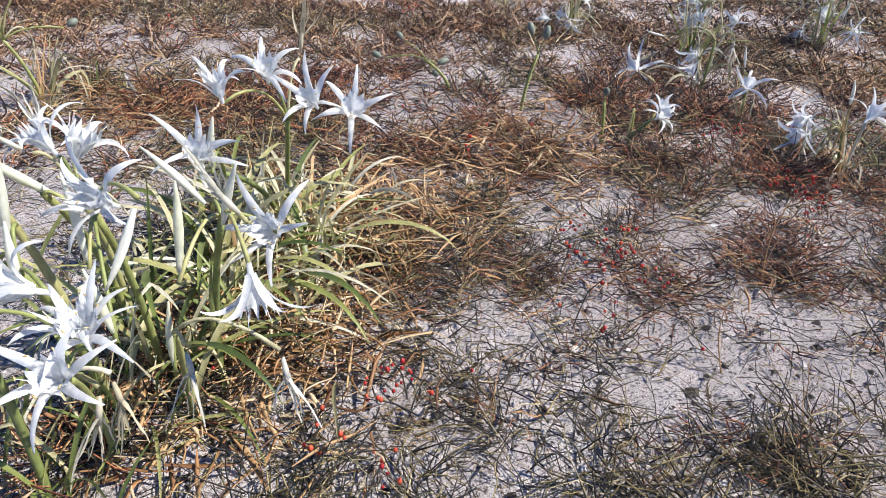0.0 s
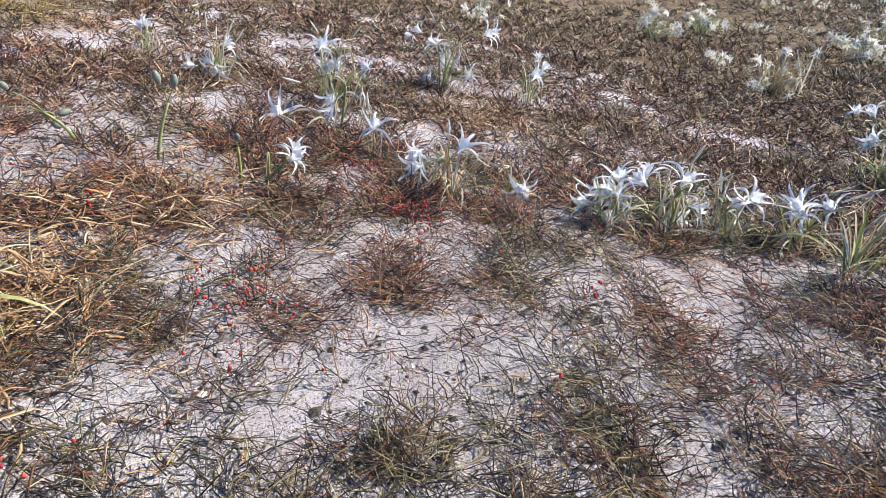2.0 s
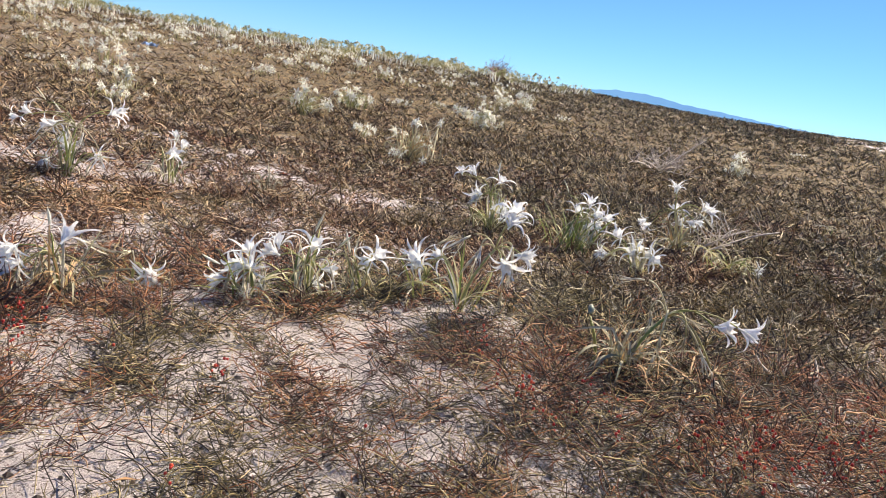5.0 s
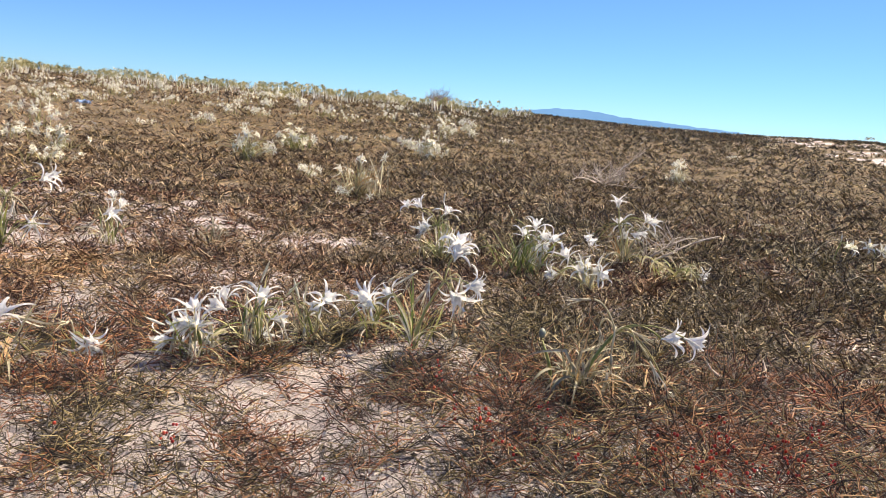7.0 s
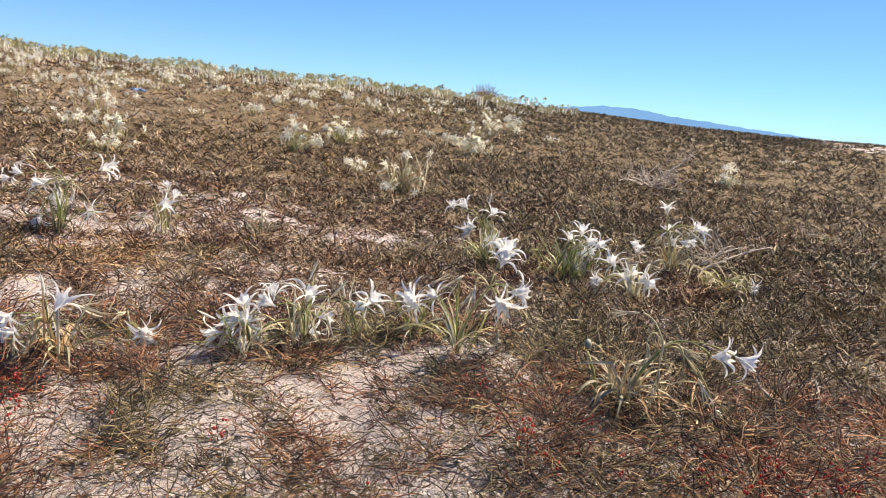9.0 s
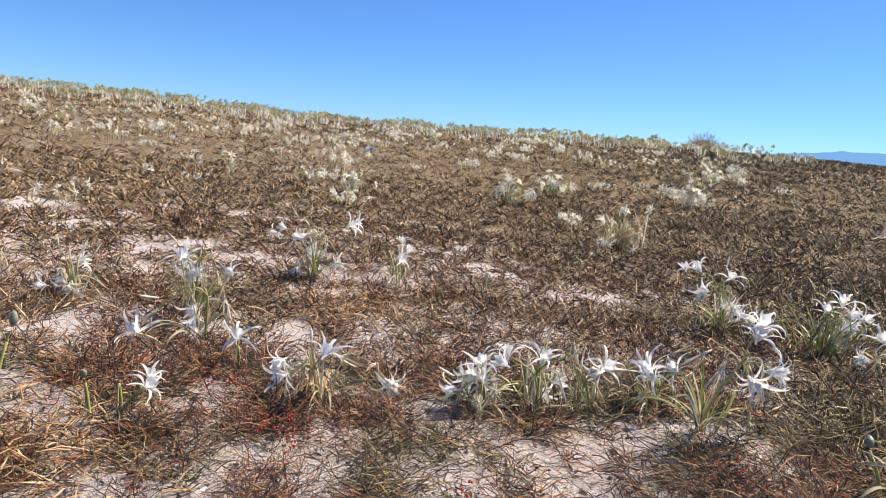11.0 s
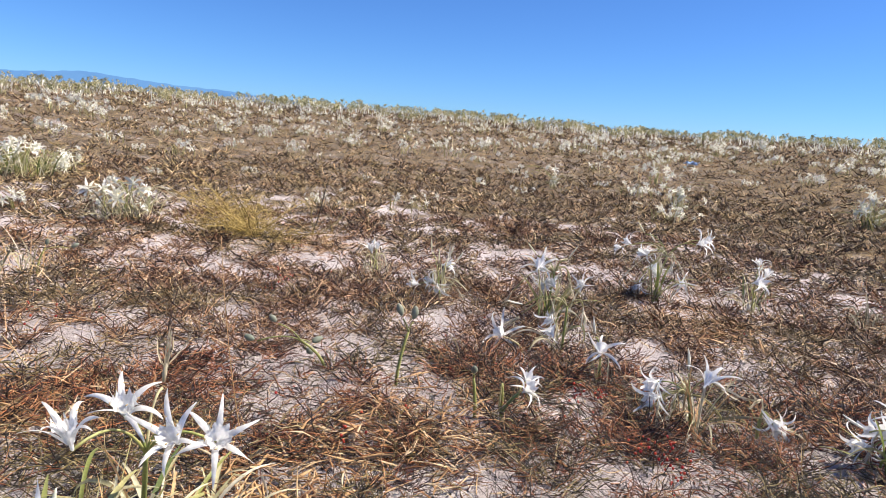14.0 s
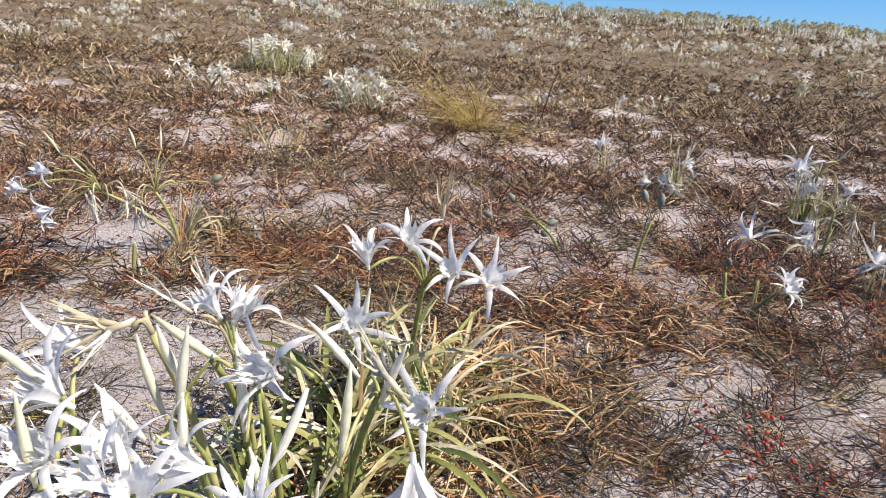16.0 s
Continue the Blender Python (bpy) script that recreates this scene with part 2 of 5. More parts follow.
def waves(x, y, seed, scale):
    """A cheap smooth random field, about -1 to 1."""
    g = np.random.RandomState(seed)
    out = np.zeros_like(np.asarray(x, float))
    for k in range(7):
        a, f, p = g.uniform(0, 6.28), g.uniform(0.6, 2.2) / scale, g.uniform(0, 6.28, 2)
        u, v = x * math.cos(a) + y * math.sin(a), -x * math.sin(a) + y * math.cos(a)
        out += np.sin(f * 3 * u + p[0] + 0.8 * np.sin(f * 2 * v + p[1]))
    return out / 3.2


# ---- ground ----
# open sand between the shrubs: x, y, half width
OPEN = [(0.94, 1.44, 0.11), (0.35, 1.07, 0.11), (0.07, 1.18, 0.09), (-0.09, 1.23, 0.06), (-0.35, 0.77, 0.07), (-0.11, 1.72, 0.09), (0.45, 2.36, 0.13), (0.12, 2.09, 0.09), (0.61, 1.06, 0.12), (0.48, 0.94, 0.08), (-0.05, 0.76, 0.06), (1.22, 1.32, 0.09), (0.57, 1.30, 0.08), (0.95, 1.72, 0.08), (0.86, 1.12, 0.12), (1.38, 0.83, 0.10), (0.81, 0.92, 0.09), (1.56, 0.7, 0.07), (2.08, 0.79, 0.09), (2.61, 2.06, 0.15), (2.49, 0.87, 0.08), (1.52, 1.46, 0.10), (3.81, -0.39, 0.19), (1.7, 1.99, 0.12), (0.53, 3.07, 0.22), (-0.59, 4.24, 0.26), (1.21, 1.77, 0.12), (-1.14, 4.62, 0.28), (-1.41, 1.65, 0.12), (-3.43, 7.8, 0.5), (-1.3, 1.92, 0.11), (-0.19, 4.05, 0.21)]
# thick patches: x, y, half width, strength
DENSE = [(0.54, 0.80, 0.18, 0.34), (0.36, 0.78, 0.12, 0.3), (0.31, 1.34, 0.15, 0.2), (0.45, 1.57, 0.2, 0.15), (0.17, 1.23, 0.12, 0.2), (2.06, -0.24, 0.4, 0.5), (3.02, -0.32, 0.5, 0.5), (0.7, 1.84, 0.25, 0.4), (0.85, 1.27, 0.3, 0.1), (1.17, 1.73, 0.3, 0.4), (0.72, 2.43, 0.3, 0.3), (1.44, 0.42, 0.25, 0.5), (1.91, -0.09, 0.35, 0.5), (2.1, 0.35, 0.25, 0.4), (3.19, -0.19, 0.6, 0.5), (-1.58, 3.02, 0.3, 0.4), (-3.13, 4.68, 0.6, 0.3), (0.85, 0.60, 0.17, 0.4), (1.12, 0.74, 0.14, 0.4), (0.64, 0.62, 0.18, 0.15), (0.15, 0.86, 0.15, 0.22), (0.12, 1.33, 0.12, 0.15)]


def cover_at(x, y):
    """How densely the low shrubs stand, 0 to 1."""
    r, b = np.hypot(x, y), np.degrees(np.arctan2(x, y))
    c = 0.66 + 0.26 * waves(x, y, 3, 1.1) + 0.50 * waves(x, y, 4, 0.33)
    c = c + 0.38 * smooth_step((b - 42) / 22) * smooth_step((r - 1.7) / 1.0) + 0.30 * smooth_step((r - 2.2) / 1.5)
    c = c - 0.24 * smooth_step((26 - b) / 30) * smooth_step((r - 4.0) / 3) + 0.30 * smooth_step((r - 5) / 4)
    c = c - 0.12 * smooth_step((1.5 - np.abs(r - 1.2)) / 1.0) * smooth_step((70 - b) / 20)
    c = c + 0.45 * smooth_step((b - 30) / 16) * smooth_step((r - 7) / 6)
    c = c - 2.6 * smooth_step((b - 84) / 3) * smooth_step((r - 29 + 1.1 * np.clip(b - 84, 0, 9)) / 2)
    c = c + 0.55 * smooth_step((r - 7.5) / 5) + 0.50 * smooth_step((b - 68) / 18) * smooth_step((r - 1.2) / 0.6) + 0.02 * smooth_step((r - 1.5) / 1.0)
    c = c - 0.10 * smooth_step((32 - b) / 26) * smooth_step((r - 3.2) / 2.5)
    for px, py, pr, more in DENSE:
        c = c + more * np.exp(-(((x - px) ** 2 + (y - py) ** 2) / pr ** 2))
    c = c + 0.36 * waves(x, y, 14, 0.13) * smooth_step((6.5 - r) / 2.5)
    # little grows under the great clump
    c = c - 0.32 * np.exp(-(((x + 0.24) / 0.26) ** 2 + ((y - 0.95) / 0.32) ** 2))
    # a tongue of bare sand beside the path
    c = c - 0.14 * np.exp(-(((x - 0.66) / 0.40) ** 2 + ((y - 0.98) / 0.22) ** 2))
    ragged = 1 + 0.35 * waves(x, y, 15, 0.16)
    for px, py, pr in OPEN:
        d = np.hypot(x - px, y - py) / pr * ragged
        c = c - (0.54 if px * px + py * py < 3.4 else 0.28) * np.exp(-(d ** 2.5))
    return np.clip(c, 0.14, 1)


def make_ground():
    bearing = np.radians(np.concatenate([np.arange(-80, 121, 0.75), np.arange(123, 279, 3.0)]))
    rings = np.concatenate([np.geomspace(0.12, 42, 240), np.geomspace(46, 4600, 40)])
    rr, bb = np.meshgrid(rings, bearing, indexing="ij")
    x, y = rr * np.sin(bb), rr * np.cos(bb)
    z = ground_z(x, y)
    near = np.exp(-rr / 6)
    z = z + near * (0.006 * waves(x, y, 11, 0.10) + 0.0035 * waves(x, y, 12, 0.035)) + 0.02 * smooth_step((rr - 5) / 5) * waves(x, y, 13, 1.5)
    n, m = rr.shape
    verts = np.stack([x, y, z], -1).reshape(-1, 3)
    i, j = np.meshgrid(np.arange(n - 1), np.arange(m), indexing="ij")
    k = (j + 1) % m
    quads = np.stack([i * m + j, (i + 1) * m + j, (i + 1) * m + k, i * m + k], -1).reshape(-1, 4)
    me = quads_mesh("ground", verts, quads[:, ::-1], SAND)
    lit = me.attributes.new("litter", "FLOAT", "POINT")
    lit.data.foreach_set("value", np.clip((0.50 - 0.08 * smooth_step((rr - 1.2) / 1.0)) * cover_at(x, y) + 0.40 * smooth_step((rr - 3) / 6) * (0.50 + 0.50 * smooth_step((np.degrees(np.arctan2(x, y)) - 30) / 30)) * smooth_step((cover_at(x, y) - 0.14) / 0.4) + 0.1 * waves(x, y, 9, 0.4), 0, 1).astype(np.float32).ravel())
    # the small hole under the viewer
    hub = [tuple(v) for v in verts[:m]]
    cap = mesh_of("ground_cap", hub + [(0, 0, float(ground_z(0, 0)))], [(a, (a + 1) % m, m) for a in range(m)], SAND)
    bm = bmesh.new()
    bm.from_mesh(me)
    bm.from_mesh(cap)
    bmesh.ops.remove_doubles(bm, verts=[v for v in bm.verts if v.co.x ** 2 + v.co.y ** 2 < 0.02], dist=1e-4)
    bm.to_mesh(me)
    bm.free()
    return tagged(new("ground", me), "pale pinkish-grey dune sand with dark grit and plant litter", "ground", kind="structure")


make_ground()


def make_mountains():
    """Hills on the far horizon, their blue air haze painted in as emission."""
    b = [-60, -30, -25, -21.5, -17.8, -14.7, -9.7, -5.2, -0.6, 3, 9, 15, 19, 21, 23.2, 25.5, 29, 33, 40, 52, 62, 65, 68.3, 70.3, 73, 75.8, 80.3, 84.6, 90, 100, 120]
    e = [0.6, 1.3, 1.65, 1.9, 2.2, 2.5, 2.1, 1.95, 1.7, 1.5, 1.1, 1.0, 1.2, 1.45, 1.62, 1.38, 1.22, 1.1, 0.8, 0.6, 0.9, 1.25, 1.6, 1.92, 1.93, 1.64, 1.42, 1.2, 0.9, 0.6, 0.3]
    deg = np.arange(-60, 120.1, 0.25)
    el = np.interp(deg, b, e) + 0.03 * np.sin(deg * 2.1) * np.sin(deg * 0.9) + 0.02 * np.sin(deg * 5.3)
    verts, faces = [], []
    for d, a in zip(deg, el):
        s, c = math.sin(radians(d)), math.cos(radians(d))
        top = 0.85 + 3600 * math.tan(radians(float(a)))
        verts += [(3450 * s, 3450 * c, -40), (3600 * s, 3600 * c, top), (3900 * s, 3900 * c, -40)]
    for k in range(len(deg) - 1):
        faces += [(3 * k, 3 * k + 1, 3 * k + 4, 3 * k + 3), (3 * k + 1, 3 * k + 2, 3 * k + 5, 3 * k + 4)]
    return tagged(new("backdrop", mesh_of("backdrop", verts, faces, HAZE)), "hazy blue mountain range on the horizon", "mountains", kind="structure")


make_mountains()


# ---- low shrubs, litter and grit ----
def twigs(rs, start, azimuth, climb, length, bend, sway, radius, segs, flat=False, kink=0.16):
    """Curved tapering three-sided twigs as arrays (flat blades for the far slope); every argument but the last two holds one value a twig."""
    n = len(start)
    step = (length / segs)[:, None]
    pts, heads = [start], []
    az, el = azimuth.copy(), climb.copy()
    for k in range(segs):
        way = np.stack([np.sin(az) * np.cos(el), np.cos(az) * np.cos(el), np.sin(el)], -1)
        heads.append(way)
        pts.append(pts[-1] + way * step)
        az = az + sway / segs + rs.normal(0, kink, n)
        el = el + bend / segs + rs.normal(0, 0.7 * kink, n)
    heads.append(heads[-1])
    pts, heads = np.stack(pts, 1), np.stack(heads, 1)
    side = np.stack([heads[..., 1], -heads[..., 0], np.zeros_like(heads[..., 0])], -1)
    side /= np.linalg.norm(side, axis=-1, keepdims=True) + 1e-6
    up = np.cross(side, heads)
    taper = np.linspace(1.0, 0.45, segs + 1)[None, :, None] * radius[:, None, None]
    if flat:
        roll = rs.uniform(0, 3.14, n)[:, None, None]
        across = taper * (np.cos(roll) * side + np.sin(roll) * up)
        verts = np.stack([pts - across, pts + across], 2)
        k = np.arange(segs)
        quads = (np.arange(n) * (segs + 1) * 2)[:, None, None] + np.stack([2 * k, 2 * k + 1, 2 * k + 3, 2 * k + 2], -1)[None]
        return verts.reshape(-1, 3), quads.reshape(-1, 4), pts
    ring = [pts + taper * (math.cos(a) * side + math.sin(a) * up) for a in (1.57, 3.67, 5.76)]
    verts = np.stack(ring, 2)
    base = (np.arange(n) * (segs + 1) * 3)[:, None, None]
    k, c = np.meshgrid(np.arange(segs), np.arange(3), indexing="ij")
    a, d = k * 3 + c, k * 3 + (c + 1) % 3
    quads = base[..., None] + np.stack([a, d, d + 3, a + 3], -1)[None]
    return verts.reshape(-1, 3), quads.reshape(-1, 4), pts


def scatter(rs, count, r0, r1, b0, b1):
    """Points spread evenly over a sector of the ground."""
    r = np.sqrt(rs.uniform(r0 * r0, r1 * r1, count))
    b = np.radians(rs.uniform(b0, b1, count))
    return r * np.sin(b), r * np.cos(b)


def shrub_zone(name, label, seed, mat, want, r0, r1, b0, b1, tufts, per, size, radius, segs, flat=False, shrubs=0):
    """Twigs in tufts over a sector; shrubs: how many single shrubs they make up, none for a loose cover."""
    rs = np.random.RandomState(seed)
    x, y = scatter(rs, tufts, r0, r1, b0, b1)
    keep = rs.uniform(0, 1, tufts) < cover_at(x, y) ** 1.3 * want(x, y) * smooth_step((np.hypot(x, y) - r0) / 3 + (r0 < 9)) * smooth_step((r1 - np.hypot(x, y)) / 6 + (abs(r1 - 15) > 1))
    x, y = x[keep], y[keep]
    big = rs.uniform(0.55, 1.25, len(x)) * (0.6 + 0.5 * cover_at(x, y))
    idx = np.repeat(np.arange(len(x)), per)
    n = len(idx)
    away = np.abs(rs.normal(0, 1, n)) * 0.5 * size * big[idx]
    turn = rs.uniform(0, 6.283, n)
    px, py = x[idx] + away * np.sin(turn), y[idx] + away * np.cos(turn)
    start = np.stack([px, py, ground_z(px, py) - 0.004 + np.abs(rs.normal(0, 0.20, n)) * size * big[idx]], -1)
    length = size * big[idx] * rs.uniform(0.45, 1.2, n)
    climb = rs.uniform(0.0, 0.95, n) if flat else rs.uniform(0.0, 0.85, n)
    v, q, _ = twigs(rs, start, turn + rs.normal(0, 1.1, n), climb, length, rs.uniform(-1.5, 0.5, n), rs.normal(0, 1.2, n),
                    radius * rs.uniform(0.7, 1.35, n) * np.maximum(1, np.hypot(px, py) * (0.5 if flat else 0.68)), segs, flat, 0.42 if r0 < 2 else 0.5)
    low = ground_z(v[:, 0], v[:, 1]) + 0.001
    v[:, 2] = np.maximum(v[:, 2], low)
    if not shrubs:
        return tagged(new(name, quads_mesh(name, v, q, mat)), label, "shrub", kind="stuff")
    # each tuft belongs to the nearest of the shrubs' hearts
    hearts = rs.choice(len(x), shrubs, replace=False)
    owner = np.argmin((x[:, None] - x[hearts][None]) ** 2 + (y[:, None] - y[hearts][None]) ** 2, axis=1)[idx]
    v, q = v.reshape(n, -1, 3), q.reshape(n, -1, 4)
    for k in range(shrubs):
        mine = np.flatnonzero(owner == k)
        if len(mine) == 0:
            continue
        h = hearts[k]
        foot = np.array([x[h], y[h], float(ground_z(x[h], y[h]))])
        bush = new(name)
        bush.location = foot
        low = np.argsort(v[mine][..., 2].max(axis=1))
        for piece, some in (("stem_mat", mine[low[:len(mine) // 3]]), ("twig_crown", mine[low[len(mine) // 3:]])):
            faces = q[some] - (some * v.shape[1])[:, None, None] + (np.arange(len(some)) * v.shape[1])[:, None, None]
            tagged(part(piece, quads_mesh(piece, v[some] - foot, faces, mat), bush), kind="stuff")
        tagged(bush, label, "shrub", "low ephedra shrubs on the sand")


def rusty(x, y):
    r, b = np.hypot(x, y), np.degrees(np.arctan2(x, y))
    spot = 1.0 * np.exp(-((x - 1.75) ** 2 + (y - 0.50) ** 2) / 0.16) + 0.6 * np.exp(-((x - 0.85) ** 2 + (y - 2.15) ** 2) / 0.12) + 0.6 * np.exp(-((x + 0.1) ** 2 + (y - 2.9) ** 2) / 0.25) + 0.5 * np.exp(-((x - 1.9) ** 2 + (y + 0.1) ** 2) / 0.3) + 0.5 * np.exp(-((x - 2.4) ** 2 + (y + 0.15) ** 2) / 0.5)
    return np.clip(0.5 * spot - 0.34 * smooth_step((b - 48) / 14) * smooth_step((r - 1.6) / 0.6) + 0.47 + 0.60 * waves(x, y, 21, 0.7) + 0.12 * smooth_step((r - 1.6) / 0.6) * smooth_step((6 - r) / 2) + 0.16 * smooth_step((r - 1.9) / 0.8), 0.05, 0.95)


def olive(x, y):
    return 1 - rusty(x, y)


def dark_flank(x, y):
    return smooth_step((np.degrees(np.arctan2(x, y)) - 46) / 16)


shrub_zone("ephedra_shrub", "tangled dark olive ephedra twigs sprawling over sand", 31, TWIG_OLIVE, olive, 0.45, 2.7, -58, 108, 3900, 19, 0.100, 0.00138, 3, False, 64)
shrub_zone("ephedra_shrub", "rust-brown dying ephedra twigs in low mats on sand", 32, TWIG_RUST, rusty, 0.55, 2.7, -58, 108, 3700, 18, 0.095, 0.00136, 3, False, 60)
shrub_zone("ephedra_scrub", "olive-brown low ephedra cover between the lilies", 37, MID_SCRUB, olive, 2.7, 4.2, -48, 106, 4300, 18, 0.092, 0.00138, 2, True)
shrub_zone("ephedra_scrub", "rust-brown low ephedra cover between the lilies", 38, MID_RUST, rusty, 2.7, 4.2, -48, 106, 4300, 18, 0.088, 0.00138, 2, True)
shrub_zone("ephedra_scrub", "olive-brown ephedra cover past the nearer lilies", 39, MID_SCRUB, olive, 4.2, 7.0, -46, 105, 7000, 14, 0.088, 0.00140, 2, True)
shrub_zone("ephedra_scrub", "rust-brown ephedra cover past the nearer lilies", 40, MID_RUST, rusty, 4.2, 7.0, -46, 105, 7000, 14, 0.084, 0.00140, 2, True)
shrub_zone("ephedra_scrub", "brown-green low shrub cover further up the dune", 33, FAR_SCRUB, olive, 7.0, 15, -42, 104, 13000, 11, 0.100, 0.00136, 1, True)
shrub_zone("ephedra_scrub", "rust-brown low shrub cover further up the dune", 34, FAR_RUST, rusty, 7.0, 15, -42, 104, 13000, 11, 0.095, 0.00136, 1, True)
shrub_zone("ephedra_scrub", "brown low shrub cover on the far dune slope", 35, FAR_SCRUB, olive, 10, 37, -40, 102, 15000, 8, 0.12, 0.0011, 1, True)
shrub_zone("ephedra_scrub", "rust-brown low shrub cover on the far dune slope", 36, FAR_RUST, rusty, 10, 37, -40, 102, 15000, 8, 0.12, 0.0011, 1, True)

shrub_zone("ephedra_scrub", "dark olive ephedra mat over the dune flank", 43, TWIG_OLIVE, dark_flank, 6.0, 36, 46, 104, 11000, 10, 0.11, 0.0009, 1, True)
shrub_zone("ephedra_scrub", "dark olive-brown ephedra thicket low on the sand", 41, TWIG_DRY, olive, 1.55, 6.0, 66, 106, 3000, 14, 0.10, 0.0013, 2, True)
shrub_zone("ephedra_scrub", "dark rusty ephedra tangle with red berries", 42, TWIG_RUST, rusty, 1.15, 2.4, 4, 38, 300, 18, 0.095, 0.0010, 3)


def runners(seed, count):
    """Long loose twigs that creep over the open sand."""
    rs = np.random.RandomState(seed)
    x, y = scatter(rs, count, 0.5, 2.6, -50, 105)
    a = rs.uniform(0, 6.283, count)
    start = np.stack([x, y, ground_z(x, y) + rs.uniform(0, 0.015, count)], -1)
    v, q, _ = twigs(rs, start, a, rs.uniform(-0.05, 0.55, count), rs.gamma(4, 0.024, count) + 0.03, rs.uniform(-1.1, 0.3, count), rs.normal(0, 1.2, count), rs.uniform(0.0007, 0.0012, count), 4, False, 0.36)
    v[:, 2] = np.maximum(v[:, 2], ground_z(v[:, 0], v[:, 1]) + 0.0012)
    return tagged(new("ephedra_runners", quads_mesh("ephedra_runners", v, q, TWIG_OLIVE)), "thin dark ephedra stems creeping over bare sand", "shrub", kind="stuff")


runners(30, 6500)


def crumbs(name, label, category, seed, mat, x, y, size):
    """Tiny angular pieces lying on the sand."""
    rs = np.random.RandomState(seed)
    n = len(x)
    unit = np.array([[1, 0, 0], [0, 1, 0], [-1, 0, 0], [0, -1, 0], [0, 0, 1], [0, 0, -1]], float)
    t = rs.uniform(0, 6.283, n)
    p = unit[None] * rs.uniform(0.5, 1.3, (n, 6, 1)) * np.array([1, 1, 0.55])
    c, s = np.cos(t)[:, None], np.sin(t)[:, None]
    p = np.stack([p[..., 0] * c - p[..., 1] * s, p[..., 0] * s + p[..., 1] * c, p[..., 2]], -1) * size[:, None, None]
    v = p + np.stack([x, y, ground_z(x, y) + size * 0.2 + 0.001], -1)[:, None]
    f = np.array([(0, 1, 4), (1, 2, 4), (2, 3, 4), (3, 0, 4), (1, 0, 5), (2, 1, 5), (3, 2, 5), (0, 3, 5)])
    me = mesh_of(name, v.reshape(-1, 3), (f[None] + (np.arange(n) * 6)[:, None, None]).reshape(-1, 3).tolist(), mat, False)
    return tagged(new(name, me), label, category, kind="stuff")


def blobs(name, label, category, seed, mat, x, y, z, size, squash):
    """Small rounded pieces (octahedra cut once) of varying size."""
    rs = np.random.RandomState(seed)
    n = len(x)
    ring = np.array([[math.cos(a), math.sin(a), 0] for a in np.arange(6) * math.pi / 3])
    unit = np.concatenate([ring * 0.8 + [0, 0, -0.55], ring * 0.8 + [0, 0, 0.55], [[0, 0, -1]] * 6, [[0, 0, 1]] * 6])
    turn = rs.uniform(0, 6.283, n)
    c, s = np.cos(turn), np.sin(turn)
    jag = 1 + rs.normal(0, 0.10, (n, 24, 3)) * (squash < 0.9)
    p = unit[None] * jag
    p = p * np.stack([np.ones(n), rs.uniform(0.65, 1, n) if squash < 0.9 else np.ones(n), np.full(n, squash)], -1)[:, None]
    p = np.stack([p[..., 0] * c[:, None] - p[..., 1] * s[:, None], p[..., 0] * s[:, None] + p[..., 1] * c[:, None], p[..., 2]], -1)
    v = p * size[:, None, None] + np.stack([x, y, z], -1)[:, None]
    f = []
    for k in range(6):
        d = (k + 1) % 6
        f += [(k, d, 6 + d, 6 + k), (12 + k, 12 + d, d, k), (6 + k, 6 + d, 18 + d, 18 + k)]
    q = np.array(f)[None] + (np.arange(n) * 24)[:, None, None]
    me = quads_mesh(name, v, q, mat)
    return tagged(new(name, me), label, category, kind="stuff")


rs = np.random.RandomState(51)
gx, gy = scatter(rs, 5500, 0.45, 3.4, -58, 108)
crumbs("shell_fragments", "white and grey shell bits and pebbles on the sand", "shells", 52, SHELL, gx, gy, rs.gamma(1.5, 0.0017, 5500) + 0.0007)
gx, gy = scatter(rs, 9000, 0.45, 3.2, -58, 108)
crumbs("plant_debris", "dark crumbs of dry plant debris on the sand", "debris", 53, DEBRIS, gx, gy, rs.gamma(1.4, 0.0022, 9000) + 0.0008)

# fleshy red cones of the ephedra: x, y, spread, count
BERRIES = [(0.29, 1.31, 0.05, 22), (0.34, 1.21, 0.05, 11), (0.22, 1.06, 0.01, 4), (-0.15, 0.87, 0.04, 22), (-0.17, 0.75, 0.03, 14), (0.86, 1.49, 0.03, 11), (0.94, 1.69, 0.05, 11), (0.06, 1.83, 0.04, 11), (0.91, 2.05, 0.05, 11), (0.92, 1.63, 0.05, 12), (1.15, 1.1, 0.02, 4), (0.84, 0.77, 0.01, 4), (1.13, 1.1, 0.03, 5), (1.72, -0.06, 0.08, 60), (1.87, -0.24, 0.08, 60), (1.68, 0.52, 0.12, 60), (1.51, 0.34, 0.05, 8), (0.92, 2.07, 0.04, 11), (0.95, 1.7, 0.05, 14), (0.31, 1.32, 0.05, 16), (-0.12, 3.77, 0.06, 11), (-0.09, 3.86, 0.06, 11), (-1.06, 2.99, 0.07, 12), (1.63, 0.27, 0.03, 8)]
bx, by = [], []
for x, y, s, k in BERRIES:
    while k > 0:
        few = min(int(k), rs.randint(2, 6))
        cx, cy = rs.normal(x, s), rs.normal(y, s)
        bx += list(rs.normal(cx, 0.008, few))
        by += list(rs.normal(cy, 0.008, few))
        k -= few
ex, ey = scatter(rs, 130, 0.7, 5.0, -60, 108)
bx, by = np.array(bx + list(ex)), np.array(by + list(ey))
bz = ground_z(bx, by) + rs.uniform(0.025, 0.095, len(bx))
